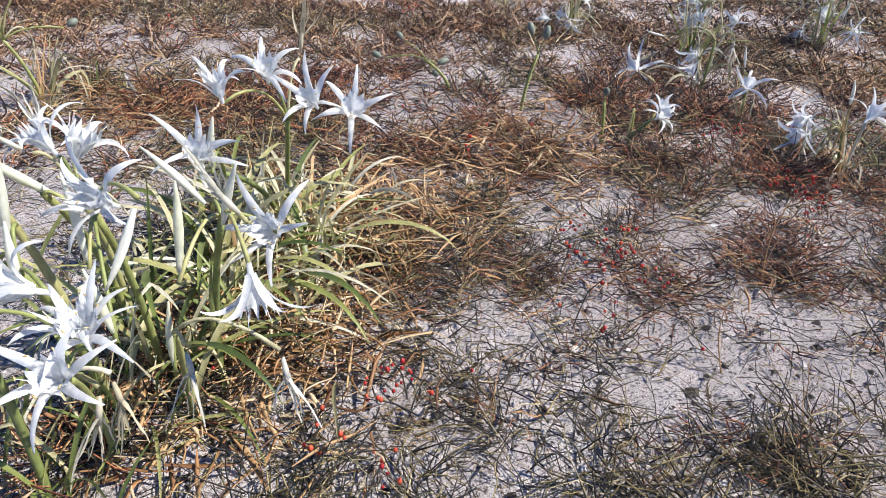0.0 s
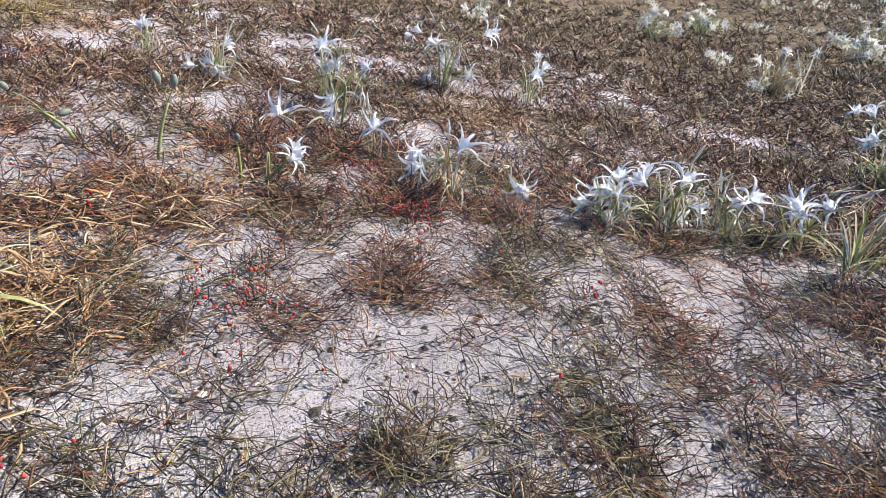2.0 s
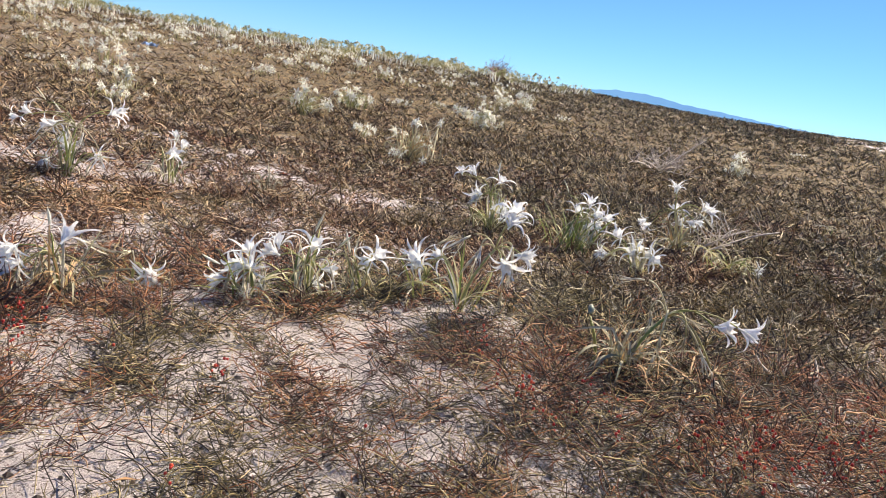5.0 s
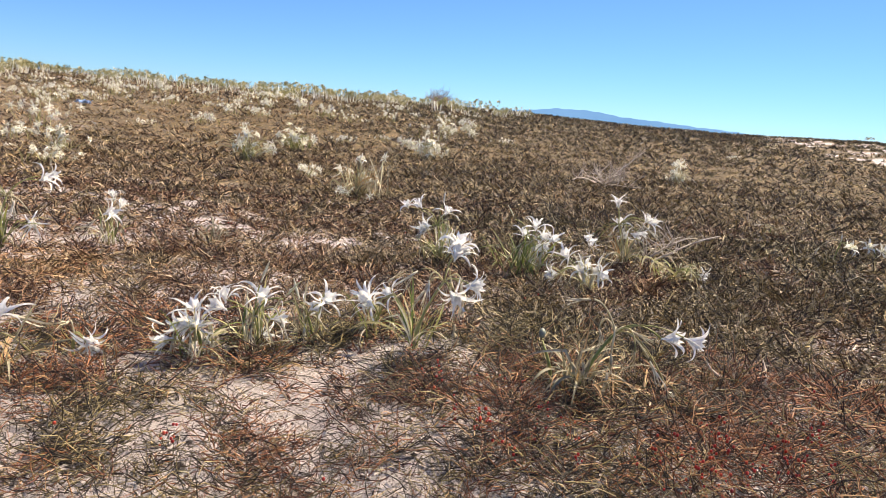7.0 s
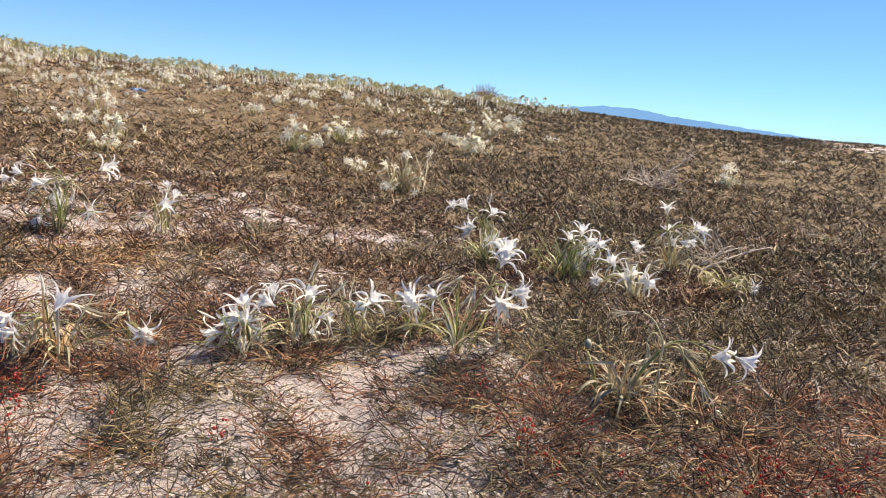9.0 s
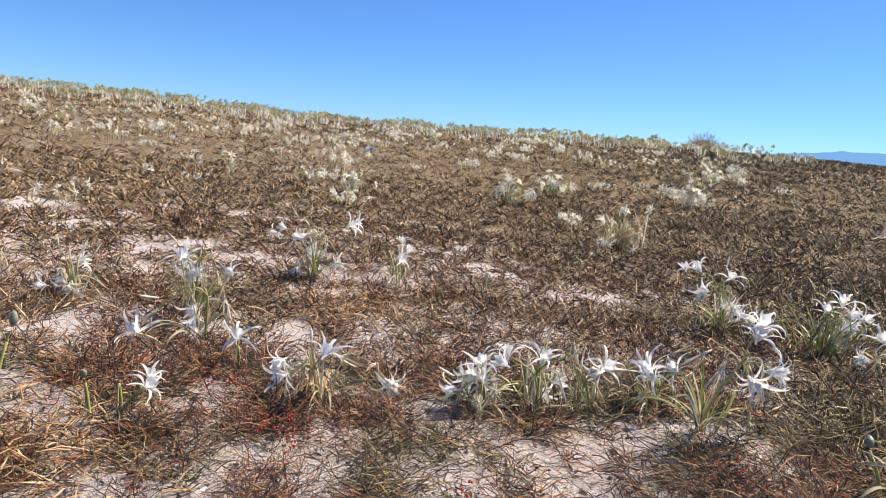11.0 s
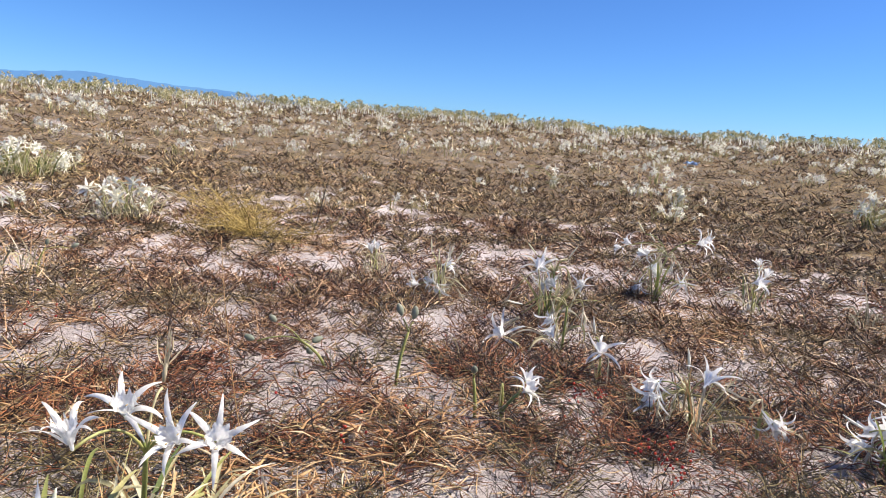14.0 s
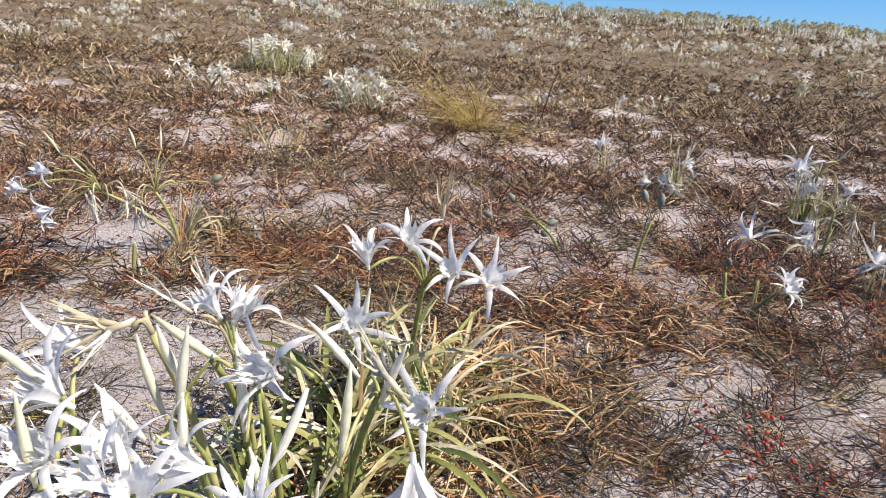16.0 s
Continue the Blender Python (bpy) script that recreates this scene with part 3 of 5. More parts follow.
blobs("ephedra_berries", "small glossy red ephedra berries among the twigs", "berries", 54, BERRY, bx, by, bz, rs.uniform(0.0028, 0.0052, len(bx)), 1.0)


def straps(name, label, category, seed, mat, x, y, spread, length, width, lift, segs=4, group=""):
    """Dry curled leaf strips lying on the ground, as arrays."""
    rs = np.random.RandomState(seed)
    n = len(x)
    az = rs.uniform(0, 6.283, n)
    px, py = x + rs.normal(0, 1, n) * spread, y + rs.normal(0, 1, n) * spread
    el = rs.normal(0.05 + 6 * lift, 0.25, n)
    p = np.stack([px, py, ground_z(px, py) + np.abs(rs.normal(0, 1, n)) * lift + 0.002], -1)
    rows, sides = [], []
    for k in range(segs + 1):
        side = np.stack([np.cos(az), -np.sin(az), rs.normal(0, 0.5, n)], -1)
        rows.append(p)
        sides.append(side)
        p = p + (length / segs)[:, None] * np.stack([np.sin(az) * np.cos(el), np.cos(az) * np.cos(el), np.sin(el)], -1)
        az, el = az + rs.normal(0, 0.28, n), el * 0.6 + rs.normal(0, 0.2, n)
    c, s = np.stack(rows, 1), np.stack(sides, 1)
    w = (np.interp(np.linspace(0, 1, segs + 1), [0, 0.3, 0.6, 0.8, 1], [0.55, 1, 0.95, 0.7, 0.12])[None] * width[:, None])[..., None]
    up = np.array([0, 0, 1.0])
    v = np.stack([c - s * w + up * w * 0.5, c - up * 0.0006, c + s * w + up * w * 0.5, c + up * 0.0010], 2)
    low = ground_z(v[..., 0], v[..., 1]) + 0.0015
    v[..., 2] = np.maximum(v[..., 2], low)
    k, e = np.meshgrid(np.arange(segs), np.arange(4), indexing="ij")
    a, d = k * 4 + e, k * 4 + (e + 1) % 4
    q = np.stack([a, d, d + 4, a + 4], -1)[None] + (np.arange(n) * (segs + 1) * 4)[:, None, None, None]
    if not group:
        return tagged(new(name, quads_mesh(name, v, q, mat)), label, category, kind="stuff")
    foot = np.array([x[0], y[0], float(ground_z(x[0], y[0]))])
    heap = new(name)
    heap.location = foot
    v, q = v.reshape(n, -1, 3) - foot, q.reshape(n, -1, 4)
    one = q[0] - q[0].min()
    order = np.argsort(-length * width)
    for nth in order[:14]:
        part("leaf", quads_mesh("leaf", v[nth], one, mat), heap)
    rest = order[14:]
    faces = one[None] + (np.arange(len(rest)) * v.shape[1])[:, None, None]
    tagged(part("dry_leaves", quads_mesh("dry_leaves", v[rest], faces, mat), heap), kind="stuff")
    return tagged(heap, label, category, group)


# heaps of dead leaves: x, y, spread, count
HEAPS = [(-0.26, 1.39, 0.1, 430), (-0.35, 1.06, 0.1, 480), (2.05, 3.03, 0.15, 172), (-0.92, 2.20, 0.17, 520), (-1.92, 4.23, 0.3, 172), (0.09, 5.19, 0.25, 352), (1.92, 2.81, 0.2, 277), (-0.94, 5.27, 0.3, 151), (-0.45, 0.8, 0.12, 151), (-1.7, 3.47, 0.2, 129), (-0.23, 1.68, 0.08, 129), (2.94, 2.91, 0.12, 108), (0.16, 1.88, 0.16, 380), (0.38, 1.9, 0.15, 150), (2.03, 0.21, 0.11, 90), (-0.08, 1.50, 0.09, 240), (2.24, 0.89, 0.1, 30)]
for nth, (x, y, s, k) in enumerate(HEAPS):
    k = int(k)
    straps("dry_leaf_heap", "orange-brown dry strap leaves heaped on the sand", "leaf litter", 610 + nth, STRAW, np.full(k, x), np.full(k, y), np.full(k, s), rs.uniform(0.04, 0.16, k), rs.uniform(0.0012, 0.0038, k), 0.020, 3, "heaps of dead leaves")
gx, gy = scatter(rs, 2600, 0.5, 6.0, -75, 110)
k = len(gx)
straps("dry_leaf_litter", "scattered straw-coloured dry leaf strips on sand", "leaf litter", 62, STRAW, gx, gy, np.full(k, 0.05), rs.uniform(0.02, 0.10, k), rs.uniform(0.0008, 0.0026, k), 0.01, 3)
gx, gy = scatter(rs, 30000, 2.6, 30.0, -42, 78)
keep = rs.uniform(0, 1, 30000) < 0.50 + 0.4 * waves(gx, gy, 23, 0.9) - 0.3 * smooth_step((np.degrees(np.arctan2(gx, gy)) - 35) / 25)
gx, gy = gx[keep], gy[keep]
k = len(gx)
straps("dry_leaf_litter", "dry straw tufts and dead leaves on the dune", "leaf litter", 63, STRAW, gx, gy, np.full(k, 0.10), rs.uniform(0.04, 0.15, k), rs.uniform(0.0012, 0.0030, k) * (0.7 + 0.10 * np.hypot(gx, gy)), 0.06, 1)


# ---- sea daffodils ----
def ribbon(name, pts, sides, ups, widths, fold, mat):
    """A leaf or petal: a thin blade folded along its midrib, along a path."""
    verts, faces = [], []
    for p, s, u, w in zip(pts, sides, ups, widths):
        verts += [p - s * w + u * (fold * w), p, p + s * w + u * (fold * w)]
    for k in range(len(pts) - 1):
        for c in (3 * k, 3 * k + 1):
            faces.append((c, c + 1, c + 4, c + 3))
    return mesh_of(name, verts, faces, mat)


def strap_leaf(rs, length, width, climb, bend, mat, segs=11):
    """A strap leaf that grows from the origin and leans over towards +y."""
    p, el, az = Vector((0, 0, 0)), climb, 0.0
    pts, sides, ups, widths = [], [], [], []
    curl, roll, twist = rs.normal(0, 0.35), rs.normal(0, 0.3), rs.normal(0, 0.9)
    kink = rs.randint(4, 10) if rs.uniform() < 0.3 else 99
    for k in range(segs + 1):
        t = k / segs
        way = Vector((math.sin(az) * math.cos(el), math.cos(az) * math.cos(el), math.sin(el)))
        side = Vector((math.cos(az), -math.sin(az), 0))
        up = side.cross(way)
        a = roll + twist * t
        pts.append(p.copy())
        sides.append(side * math.cos(a) + up * math.sin(a))
        ups.append(up * math.cos(a) - side * math.sin(a))
        widths.append(width * (0.65 + 0.35 * min(1, 3 * t)) * (1 - max(0, (t - 0.55) / 0.45) ** 1.6 * 0.93))
        p = p + way * (length / segs)
        el += bend / segs * (0.5 + t) + (-1.1 if k == kink else 0)
        az += curl / segs
    return ribbon("leaf", pts, sides, ups, widths, 0.38, mat)


def petal(rs, limp=0.0):
    """One narrow lobe that spreads from the cup's foot and curls back, channelled along its middle."""
    segs, L, p = (7 if limp else 12), rs.uniform(0.068, 0.092), Vector((0, 0.004, 0))
    ang, end = 0.30 + 0.3 * limp, rs.uniform(1.35, 3.1) + 0.5 * limp
    drift, twist, wave = rs.normal(0, 0.45 + 0.4 * limp), rs.normal(0, 1.0), rs.uniform(0, 6.28)
    across = (-1, -0.55, 0, 0.55, 1) if not limp else (-1, 0, 1)
    verts, faces, m = [], [], len(across)
    for k in range(segs + 1):
        t = k / segs
        a = ang + (end - ang) * t ** 1.25
        way = Vector((math.sin(drift * t) * math.sin(a), math.cos(drift * t) * math.sin(a), math.cos(a)))
        side = Vector((math.cos(twist * t), 0, math.sin(twist * t) * 0.5)).normalized()
        up = side.cross(way).normalized()
        width = 0.0007 + (0.0042 - 0.0008 * limp) * math.sin(math.pi * min(1, 0.14 + 0.86 * t ** 0.85)) ** 0.9
        for c in across:
            ripple = 0.0006 * math.sin(9 * t + wave + 2 * c) * abs(c)
            verts.append(p + side * (c * width) - up * (0.30 * width * c * c - ripple))
        p = p + way * (L / segs)
    for k in range(segs):
        for c in range(m - 1):
            q = k * m + c
            faces.append((q, q + 1, q + m + 1, q + m))
    return mesh_of("petal", verts, faces, PETAL)


def corona(rs, n=36):
    """The funnel-shaped cup with its frilled ring of teeth."""
    prof = [(0.0026, -0.012), (0.0034, 0.002), (0.0065, 0.011), (0.0105, 0.019), (0.0132, 0.025), (0.0150, 0.029), (0.0172, 0.034)]
    verts, faces = [], []
    phase = rs.uniform(0, 6.28)
    for r, z in prof:
        up = max(0.0, (z - 0.012) / 0.022)
        for k in range(n):
            a = 6.2832 * k / n
            tooth = (0.009 if k % 3 == 0 else -0.004) if z > 0.033 else 0
            w = 1 + up * (0.10 * math.sin(6 * a + phase) + 0.07 * math.sin(12 * a) + rs.normal(0, 0.05))
            verts.append((r * w * math.cos(a), r * w * math.sin(a), z + tooth + up * rs.normal(0, 0.0012)))
    for k in range(len(prof) - 1):
        for c in range(n):
            a, d = k * n + c, k * n + (c + 1) % n
            faces.append((a, d, d + n, a + n))
    return mesh_of("flower", verts, faces, PETAL)


def tube(name, pts, radii, mat, n=7):
    verts, faces = [], []
    for k, (p, r) in enumerate(zip(pts, radii)):
        way = (pts[min(k + 1, len(pts) - 1)] - pts[max(k - 1, 0)]).normalized()
        side = way.cross(Vector((0.31, 0.17, 0.93))).normalized()
        up = side.cross(way)
        verts += [p + (side * math.cos(6.2832 * c / n) + up * math.sin(6.2832 * c / n)) * r for c in range(n)]
    for k in range(len(pts) - 1):
        for c in range(n):
            a, d = k * n + c, k * n + (c + 1) % n
            faces.append((a, d, d + n, a + n))
    faces += [tuple(range(n - 1, -1, -1)), tuple(range(len(verts) - n, len(verts)))]
    return mesh_of(name, verts, faces, mat)


def bow(a, b, out, count=9):
    """A smooth way from a to b that leaves a along out."""
    return [a * (1 - t) ** 2 + (a + out) * (2 * t * (1 - t)) + b * t * t for t in (k / (count - 1) for k in range(count))]


def join(name, pieces, mat):
    """Several meshes with their poses as one."""
    bm = bmesh.new()
    for me, m in pieces:
        old = len(bm.verts)
        bm.from_mesh(me)
        bm.verts.ensure_lookup_table()
        for v in bm.verts[old:]:
            v.co = m @ v.co
    out = bpy.data.meshes.new(name)
    bm.to_mesh(out)
    bm.free()
    out.materials.clear()
    out.materials.append(mat)
    return out


def stamen(rs):
    """One thread with its yellow tip, rising from the cup's rim."""
    foot = Vector((0.0150, 0, 0.032))
    tip = foot + Vector((0.006, rs.normal(0, 0.002), rs.uniform(0.014, 0.022)))
    lean = Vector((rs.normal(0, 1), rs.normal(0, 1), 0.2)).normalized() * 0.0024
    me = tube("stamen", [foot, (foot + tip) / 2, tip], [0.0006, 0.0005, 0.0004], PETAL, 4)
    top = tube("stamen", [tip - lean, tip, tip + lean], [0.0004, 0.0009, 0.0004], ANTHER, 4)
    bm = bmesh.new()
    bm.from_mesh(me)
    old = len(bm.faces)
    bm.from_mesh(top)
    bm.faces.ensure_lookup_table()
    for f in bm.faces[old:]:
        f.material_index = 1
    bm.to_mesh(me)
    bm.free()
    me.materials.append(ANTHER)
    return me


def bud_mesh(rs):
    L, R = rs.uniform(0.068, 0.090), rs.uniform(0.0032, 0.0044)
    ts = [k / 9 for k in range(10)]
    pts = [Vector((0.004 * math.sin(2 * t), 0.005 * t * t, L * t)) for t in ts]
    return tube("bud", pts, [0.0010 + R * math.sin(math.pi * (0.14 + 0.86 * t) ** 1.1) ** 1.2 for t in ts], CREAM, 8)


def wilt_mesh(rs):
    """A faded flower: limp strips that hang together."""
    pieces = [(tube("wilted_flower", [Vector((0, 0, 0)), Vector((0, 0.002, 0.014)), Vector((0, 0.004, 0.03))], [0.002, 0.0036, 0.003], WILT, 7), Matrix())]
    for k in range(7):
        p, az, L = Vector((0, 0.003, 0.02)), rs.uniform(0, 6.28), rs.uniform(0.045, 0.075)
        pts, sides, ups, widths = [], [], [], []
        out = rs.uniform(0.10, 0.8)
        for s in range(7):
            a = out * (1 - 0.5 * s / 6) + rs.normal(0, 0.18)
            way = Vector((math.sin(az) * math.sin(a), math.cos(az) * math.sin(a), math.cos(a)))
            side = Vector((math.cos(az), -math.sin(az), rs.normal(0, 0.3))).normalized()
            pts.append(p.copy())
            sides.append(side)
            ups.append(side.cross(way).normalized())
            widths.append(rs.uniform(0.0016, 0.0038) * (1 - s / 7.5))
            p = p + way * (L / 6)
        pieces.append((ribbon("wilted_flower", pts, sides, ups, widths, 0.5, WILT), Matrix()))
    return join("wilted_flower", pieces, WILT)


def pod_mesh(rs):
    ts = [k / 8 for k in range(9)]
    R, L = rs.uniform(0.0070, 0.0090), rs.uniform(0.030, 0.038)
    return tube("seed_pod", [Vector((0, 0, L * t)) for t in ts], [0.002 + R * math.sin(math.pi * (0.08 + 0.84 * t)) for t in ts], POD, 9)


lr = np.random.RandomState(71)
PETALS = [petal(lr) for k in range(10)]
LIMP = [petal(lr, 1.0) for k in range(12)]
CORONAS = [corona(lr) for k in range(4)]
LITTLE_CORONAS = [corona(lr, 15) for k in range(4)]
STAMENS = [stamen(lr) for k in range(5)]
BUDS = [bud_mesh(lr) for k in range(5)]
WILTS = [wilt_mesh(lr) for k in range(7)]
PODS = [pod_mesh(lr) for k in range(3)]
SHAPES = {"up": (1.15, 1.5, -0.2, -0.9), "arch": (0.85, 1.35, -1.6, -2.9), "lax": (0.35, 0.8, -0.5, -1.3)}
LEAF_BANK = {}
for tone, mat in (("green", LEAF), ("pale", LEAF_PALE), ("grey", LEAF_GREY), ("straw", STRAW)):
    for shape, (c0, c1, b0, b1) in SHAPES.items():
        LEAF_BANK[tone, shape] = [strap_leaf(lr, 0.30, lr.uniform(0.0034, 0.0058) * (0.7 if tone == "straw" else 1), lr.uniform(c0, c1), lr.uniform(b1, b0), mat) for k in range(7)]


FAR_LEAVES = [strap_leaf(lr, 0.30, lr.uniform(0.008, 0.014), lr.uniform(0.8, 1.5), lr.uniform(-2.6, -0.3), FAR_PALE, 2) for k in range(14)]


def whole_flower(rs, petals=PETALS):
    pieces = [(LITTLE_CORONAS[rs.randint(4)], Matrix.Scale(0.95, 4))]
    for k in range(6):
        pieces.append((petals[rs.randint(10)], pose(0, 0, 0, rs.uniform(-10, 10), 0, 60 * k + rs.uniform(-9, 9))))
    return join("flower", pieces, PETAL)


FLOWERS = [whole_flower(lr, PETALS if k < 2 else LIMP) for k in range(10)]


def simple_flower(rs, wide=1.0, mat=PETAL):
    """The same flower with few faces, for the far slope."""
    verts, faces = [], []
    for k in range(6):
        a, c = 1.047 * k + rs.normal(0, 0.12), rs.uniform(-0.6, 0.5)
        for r, z, w in ((0.004, 0.0, 0.003), (0.036, 0.022, 0.0070), (0.066, 0.012 + 0.045 * c, 0.0015)):
            for s in (-w * wide, w * wide):
                verts.append((r * math.cos(a) - s * math.sin(a), r * math.sin(a) + s * math.cos(a), z))
        b = 6 * k
        faces += [(b + 2 * q, b + 2 * q + 1, b + 2 * q + 3, b + 2 * q + 2) for q in range(2)]
    b = len(verts)
    for r, z in ((0.004, 0.0), (0.018, 0.036)):
        verts += [(r * math.cos(1.047 * k), r * math.sin(1.047 * k), z) for k in range(6)]
    faces += [(b + k, b + (k + 1) % 6, b + 6 + (k + 1) % 6, b + 6 + k) for k in range(6)]
    return mesh_of("flower", verts, faces, mat)


CREAMY = [simple_flower(lr, 1.35, FAR_WHITE) for k in range(8)]
SIMPLE = [simple_flower(lr, 1.2) for k in range(6)]


BLOOM = 1.14


def facing(at, way, spin, size):
    """The pose of a flower at a place, opening along way."""
    return Matrix.Translation(at) @ Vector(way).to_track_quat("Z", "Y").to_matrix().to_4x4() @ pose(0, 0, 0, 0, 0, spin) @ Matrix.Scale(size, 4)


def put_flower(rs, plant, kind, at, way, size, fine):
    spin = rs.uniform(0, 360)
    if kind == "bud":
        part("bud", BUDS[rs.randint(5)], plant, facing(at, way, spin, size))
    elif kind == "wilt":
        part("wilted_flower", WILTS[rs.randint(7)], plant, facing(at, way, spin, size))
    elif kind == "pod":
        part("seed_pod", PODS[rs.randint(3)], plant, facing(at, way, spin, size))
    elif not fine:
        far = plant.location.length > 4.6
        part("flower", CREAMY[rs.randint(8)] if far else FLOWERS[rs.randint(10)], plant, facing(at, way, spin, size))
    else:
        cup = part("flower", CORONAS[rs.randint(4)], plant, facing(at, way, spin, size))
        for k in range(6):
            part("petal", PETALS[rs.randint(10)], cup, pose(0, 0, 0, rs.uniform(-7, 7), 0, 60 * k + rs.uniform(-9, 9)))
            part("stamen", STAMENS[rs.randint(5)], cup, pose(0, 0, 0, 0, 0, 60 * k + 30 + rs.uniform(-6, 6)))


def lily(seed, base, heads, leaves=12, tall=0.3, tones="green", shapes=("up", "arch"), size=1.0, fine=False, label="", spread=0.03, extra=0):
    """A sea daffodil. base: x, y on the ground. heads: ((x, y, z) of the stem's top, [(kind, x, y, z), ...])."""
    rs = np.random.RandomState(seed)
    foot = Vector((base[0], base[1], float(ground_z(base[0], base[1])) - 0.006))
    plant = new("sea_daffodil")
    plant.location = foot
    open_count = 0
    for top, flowers in heads:
        top = Vector(top) - foot
        root = Vector((rs.normal(0, 0.012), rs.normal(0, 0.012), 0))
        pts = bow(root, top, Vector((top.x * 0.15, top.y * 0.15, top.z * 0.55)), 10)
        part("stem", tube("stem", pts, [0.0062 - 0.0016 * k / 9 for k in range(10)], STEM, 8), plant)
        for kind, *at in flowers:
            given = Vector(at[3:]) if len(at) > 3 else None
            at = Vector(at[:3]) - foot
            way = at - top
            reach = max(way.length, 0.02)
            way = way / reach + Vector((rs.normal(0, 0.12), rs.normal(0, 0.12), {"wilt": -0.9, "bud": 0.25, "pod": 0.4}.get(kind, 0.22)))
            if kind == "open":
                way -= Vector((foot.x, foot.y, 0)).normalized() * rs.uniform(0, 0.9)
            way = (given or way).normalized()
            if given:
                at = at - way * 0.022
            lift = Vector((0, 0, reach * (0.45 if kind != "pod" else 0.2)))
            part("flower_stalk", tube("flower_stalk", bow(top, at - way * (0.012 * size), (at - top) * 0.35 + lift, 8), [0.0021 + 0.0009 * abs(k - 3.5) / 3.5 for k in range(8)], STEM if kind != "wilt" else LEAF_PALE, 6), plant)
            put_flower(rs, plant, kind, at, way, BLOOM * size * rs.uniform(0.9, 1.1) * (0.72 if kind == "bud" and not fine else 1), fine)
            open_count += kind == "open"
            if not fine and kind == "open" and rs.uniform() < 0.85:
                beside = at + Vector((rs.normal(0, 0.045), rs.normal(0, 0.045), rs.normal(0, 0.03)))
                beside.z = max(beside.z, 0.03)
                part("flower_stalk", tube("flower_stalk", bow(top, beside, (beside - top) * 0.35 + lift, 8), [0.0022] * 8, STEM, 6), plant)
                put_flower(rs, plant, "open", beside, way + Vector((rs.normal(0, 0.6), rs.normal(0, 0.6), rs.normal(0, 0.4))), BLOOM * size * rs.uniform(0.8, 1.05), fine)
        # faded flowers that hang from hooked stalks
        for k in range(rs.randint(3, 7) if leaves > 8 and open_count and not fine else 0):
            a, out = rs.uniform(0, 6.28), rs.uniform(0.04, 0.09)
            at = top + Vector((out * math.sin(a), out * math.cos(a), rs.uniform(-0.05, 0.02)))
            at.z = max(at.z, 0.09)
            part("flower_stalk", tube("flower_stalk", bow(top, at, Vector((out * math.sin(a), out * math.cos(a), 0.09)) * 0.8, 8), [0.0024] * 8, LEAF_PALE, 6), plant)
            put_flower(rs, plant, "wilt", at, Vector((rs.normal(0, 0.2), rs.normal(0, 0.2), -1)).normalized(), BLOOM * size * rs.uniform(0.7, 1.0), fine)
    for k in range(int(leaves * (1.3 if open_count and not fine else 1))):
        mix = tones if isinstance(tones, str) else tones[rs.randint(len(tones))]
        me = LEAF_BANK[mix, shapes[rs.randint(len(shapes))]][rs.randint(7)]
        a, d = rs.uniform(0, 360), abs(rs.normal(0, spread))
        t = rs.uniform(0, 6.28)
        fx, fy = d * math.sin(t), d * math.cos(t)
        fz = float(ground_z(foot.x + fx, foot.y + fy)) - 0.004 - foot.z
        part("leaf", me, plant, pose(fx, fy, fz, 0, 0, a) @ Matrix.Scale(tall / 0.30 * rs.uniform(0.65, 1.15), 4))
    # the many smaller umbels of a broad clump
    for k in range(extra):
        a, d = rs.uniform(0, 6.28), abs(rs.normal(0, 1.3 * spread + 0.06))
        at = Vector((d * math.sin(a), d * math.cos(a), tall * rs.uniform(0.25, 1.0)))
        at.z += float(ground_z(foot.x + at.x, foot.y + at.y)) - foot.z
        root = Vector((at.x * 0.6, at.y * 0.6, 0.0))
        part("flower_stalk", tube("flower_stalk", bow(root, at, Vector((0, 0, at.z * 0.6)), 5), [0.004] * 5, LEAF_PALE, 5), plant)
        kind = "open" if rs.uniform() < 0.8 else "wilt"
        put_flower(rs, plant, kind, at, Vector((rs.normal(0, 0.7), rs.normal(0, 0.7), rs.uniform(0.0, 0.9))).normalized(), BLOOM * size * rs.uniform(0.85, 1.2), False)
        open_count += 1
    if not label:
        label = "sea daffodil with white flowers and strap leaves on sand" if open_count else "sea daffodil past bloom with drying strap leaves"
    return tagged(plant, label, "flower plant", "sea daffodils on the dune")


# ---- the lilies near the path ----
lily(1, (-0.44, 0.97), [((-0.349, 0.835, 0.315), [("open", -0.299, 0.862, 0.285, -0.15, -0.72, 0.55), ("open", -0.291, 0.722, 0.285, 0.15, -0.3, -0.9), ("bud", -0.34, 0.817, 0.335, 0.22, -0.2, 0.9), ("bud", -0.369, 0.734, 0.325, 0.1, 0.15, 0.95), ("bud", -0.40, 0.89, 0.32, -0.75, 0.0, 0.75), ("wilt", -0.33, 0.80, 0.36, -0.5, 0.2, 0.6)])], 5, 0.24, ("green", "green", "pale"), ("up", "arch"), fine=True, spread=0.04, label="sea daffodil with open, budding and hanging white flowers")
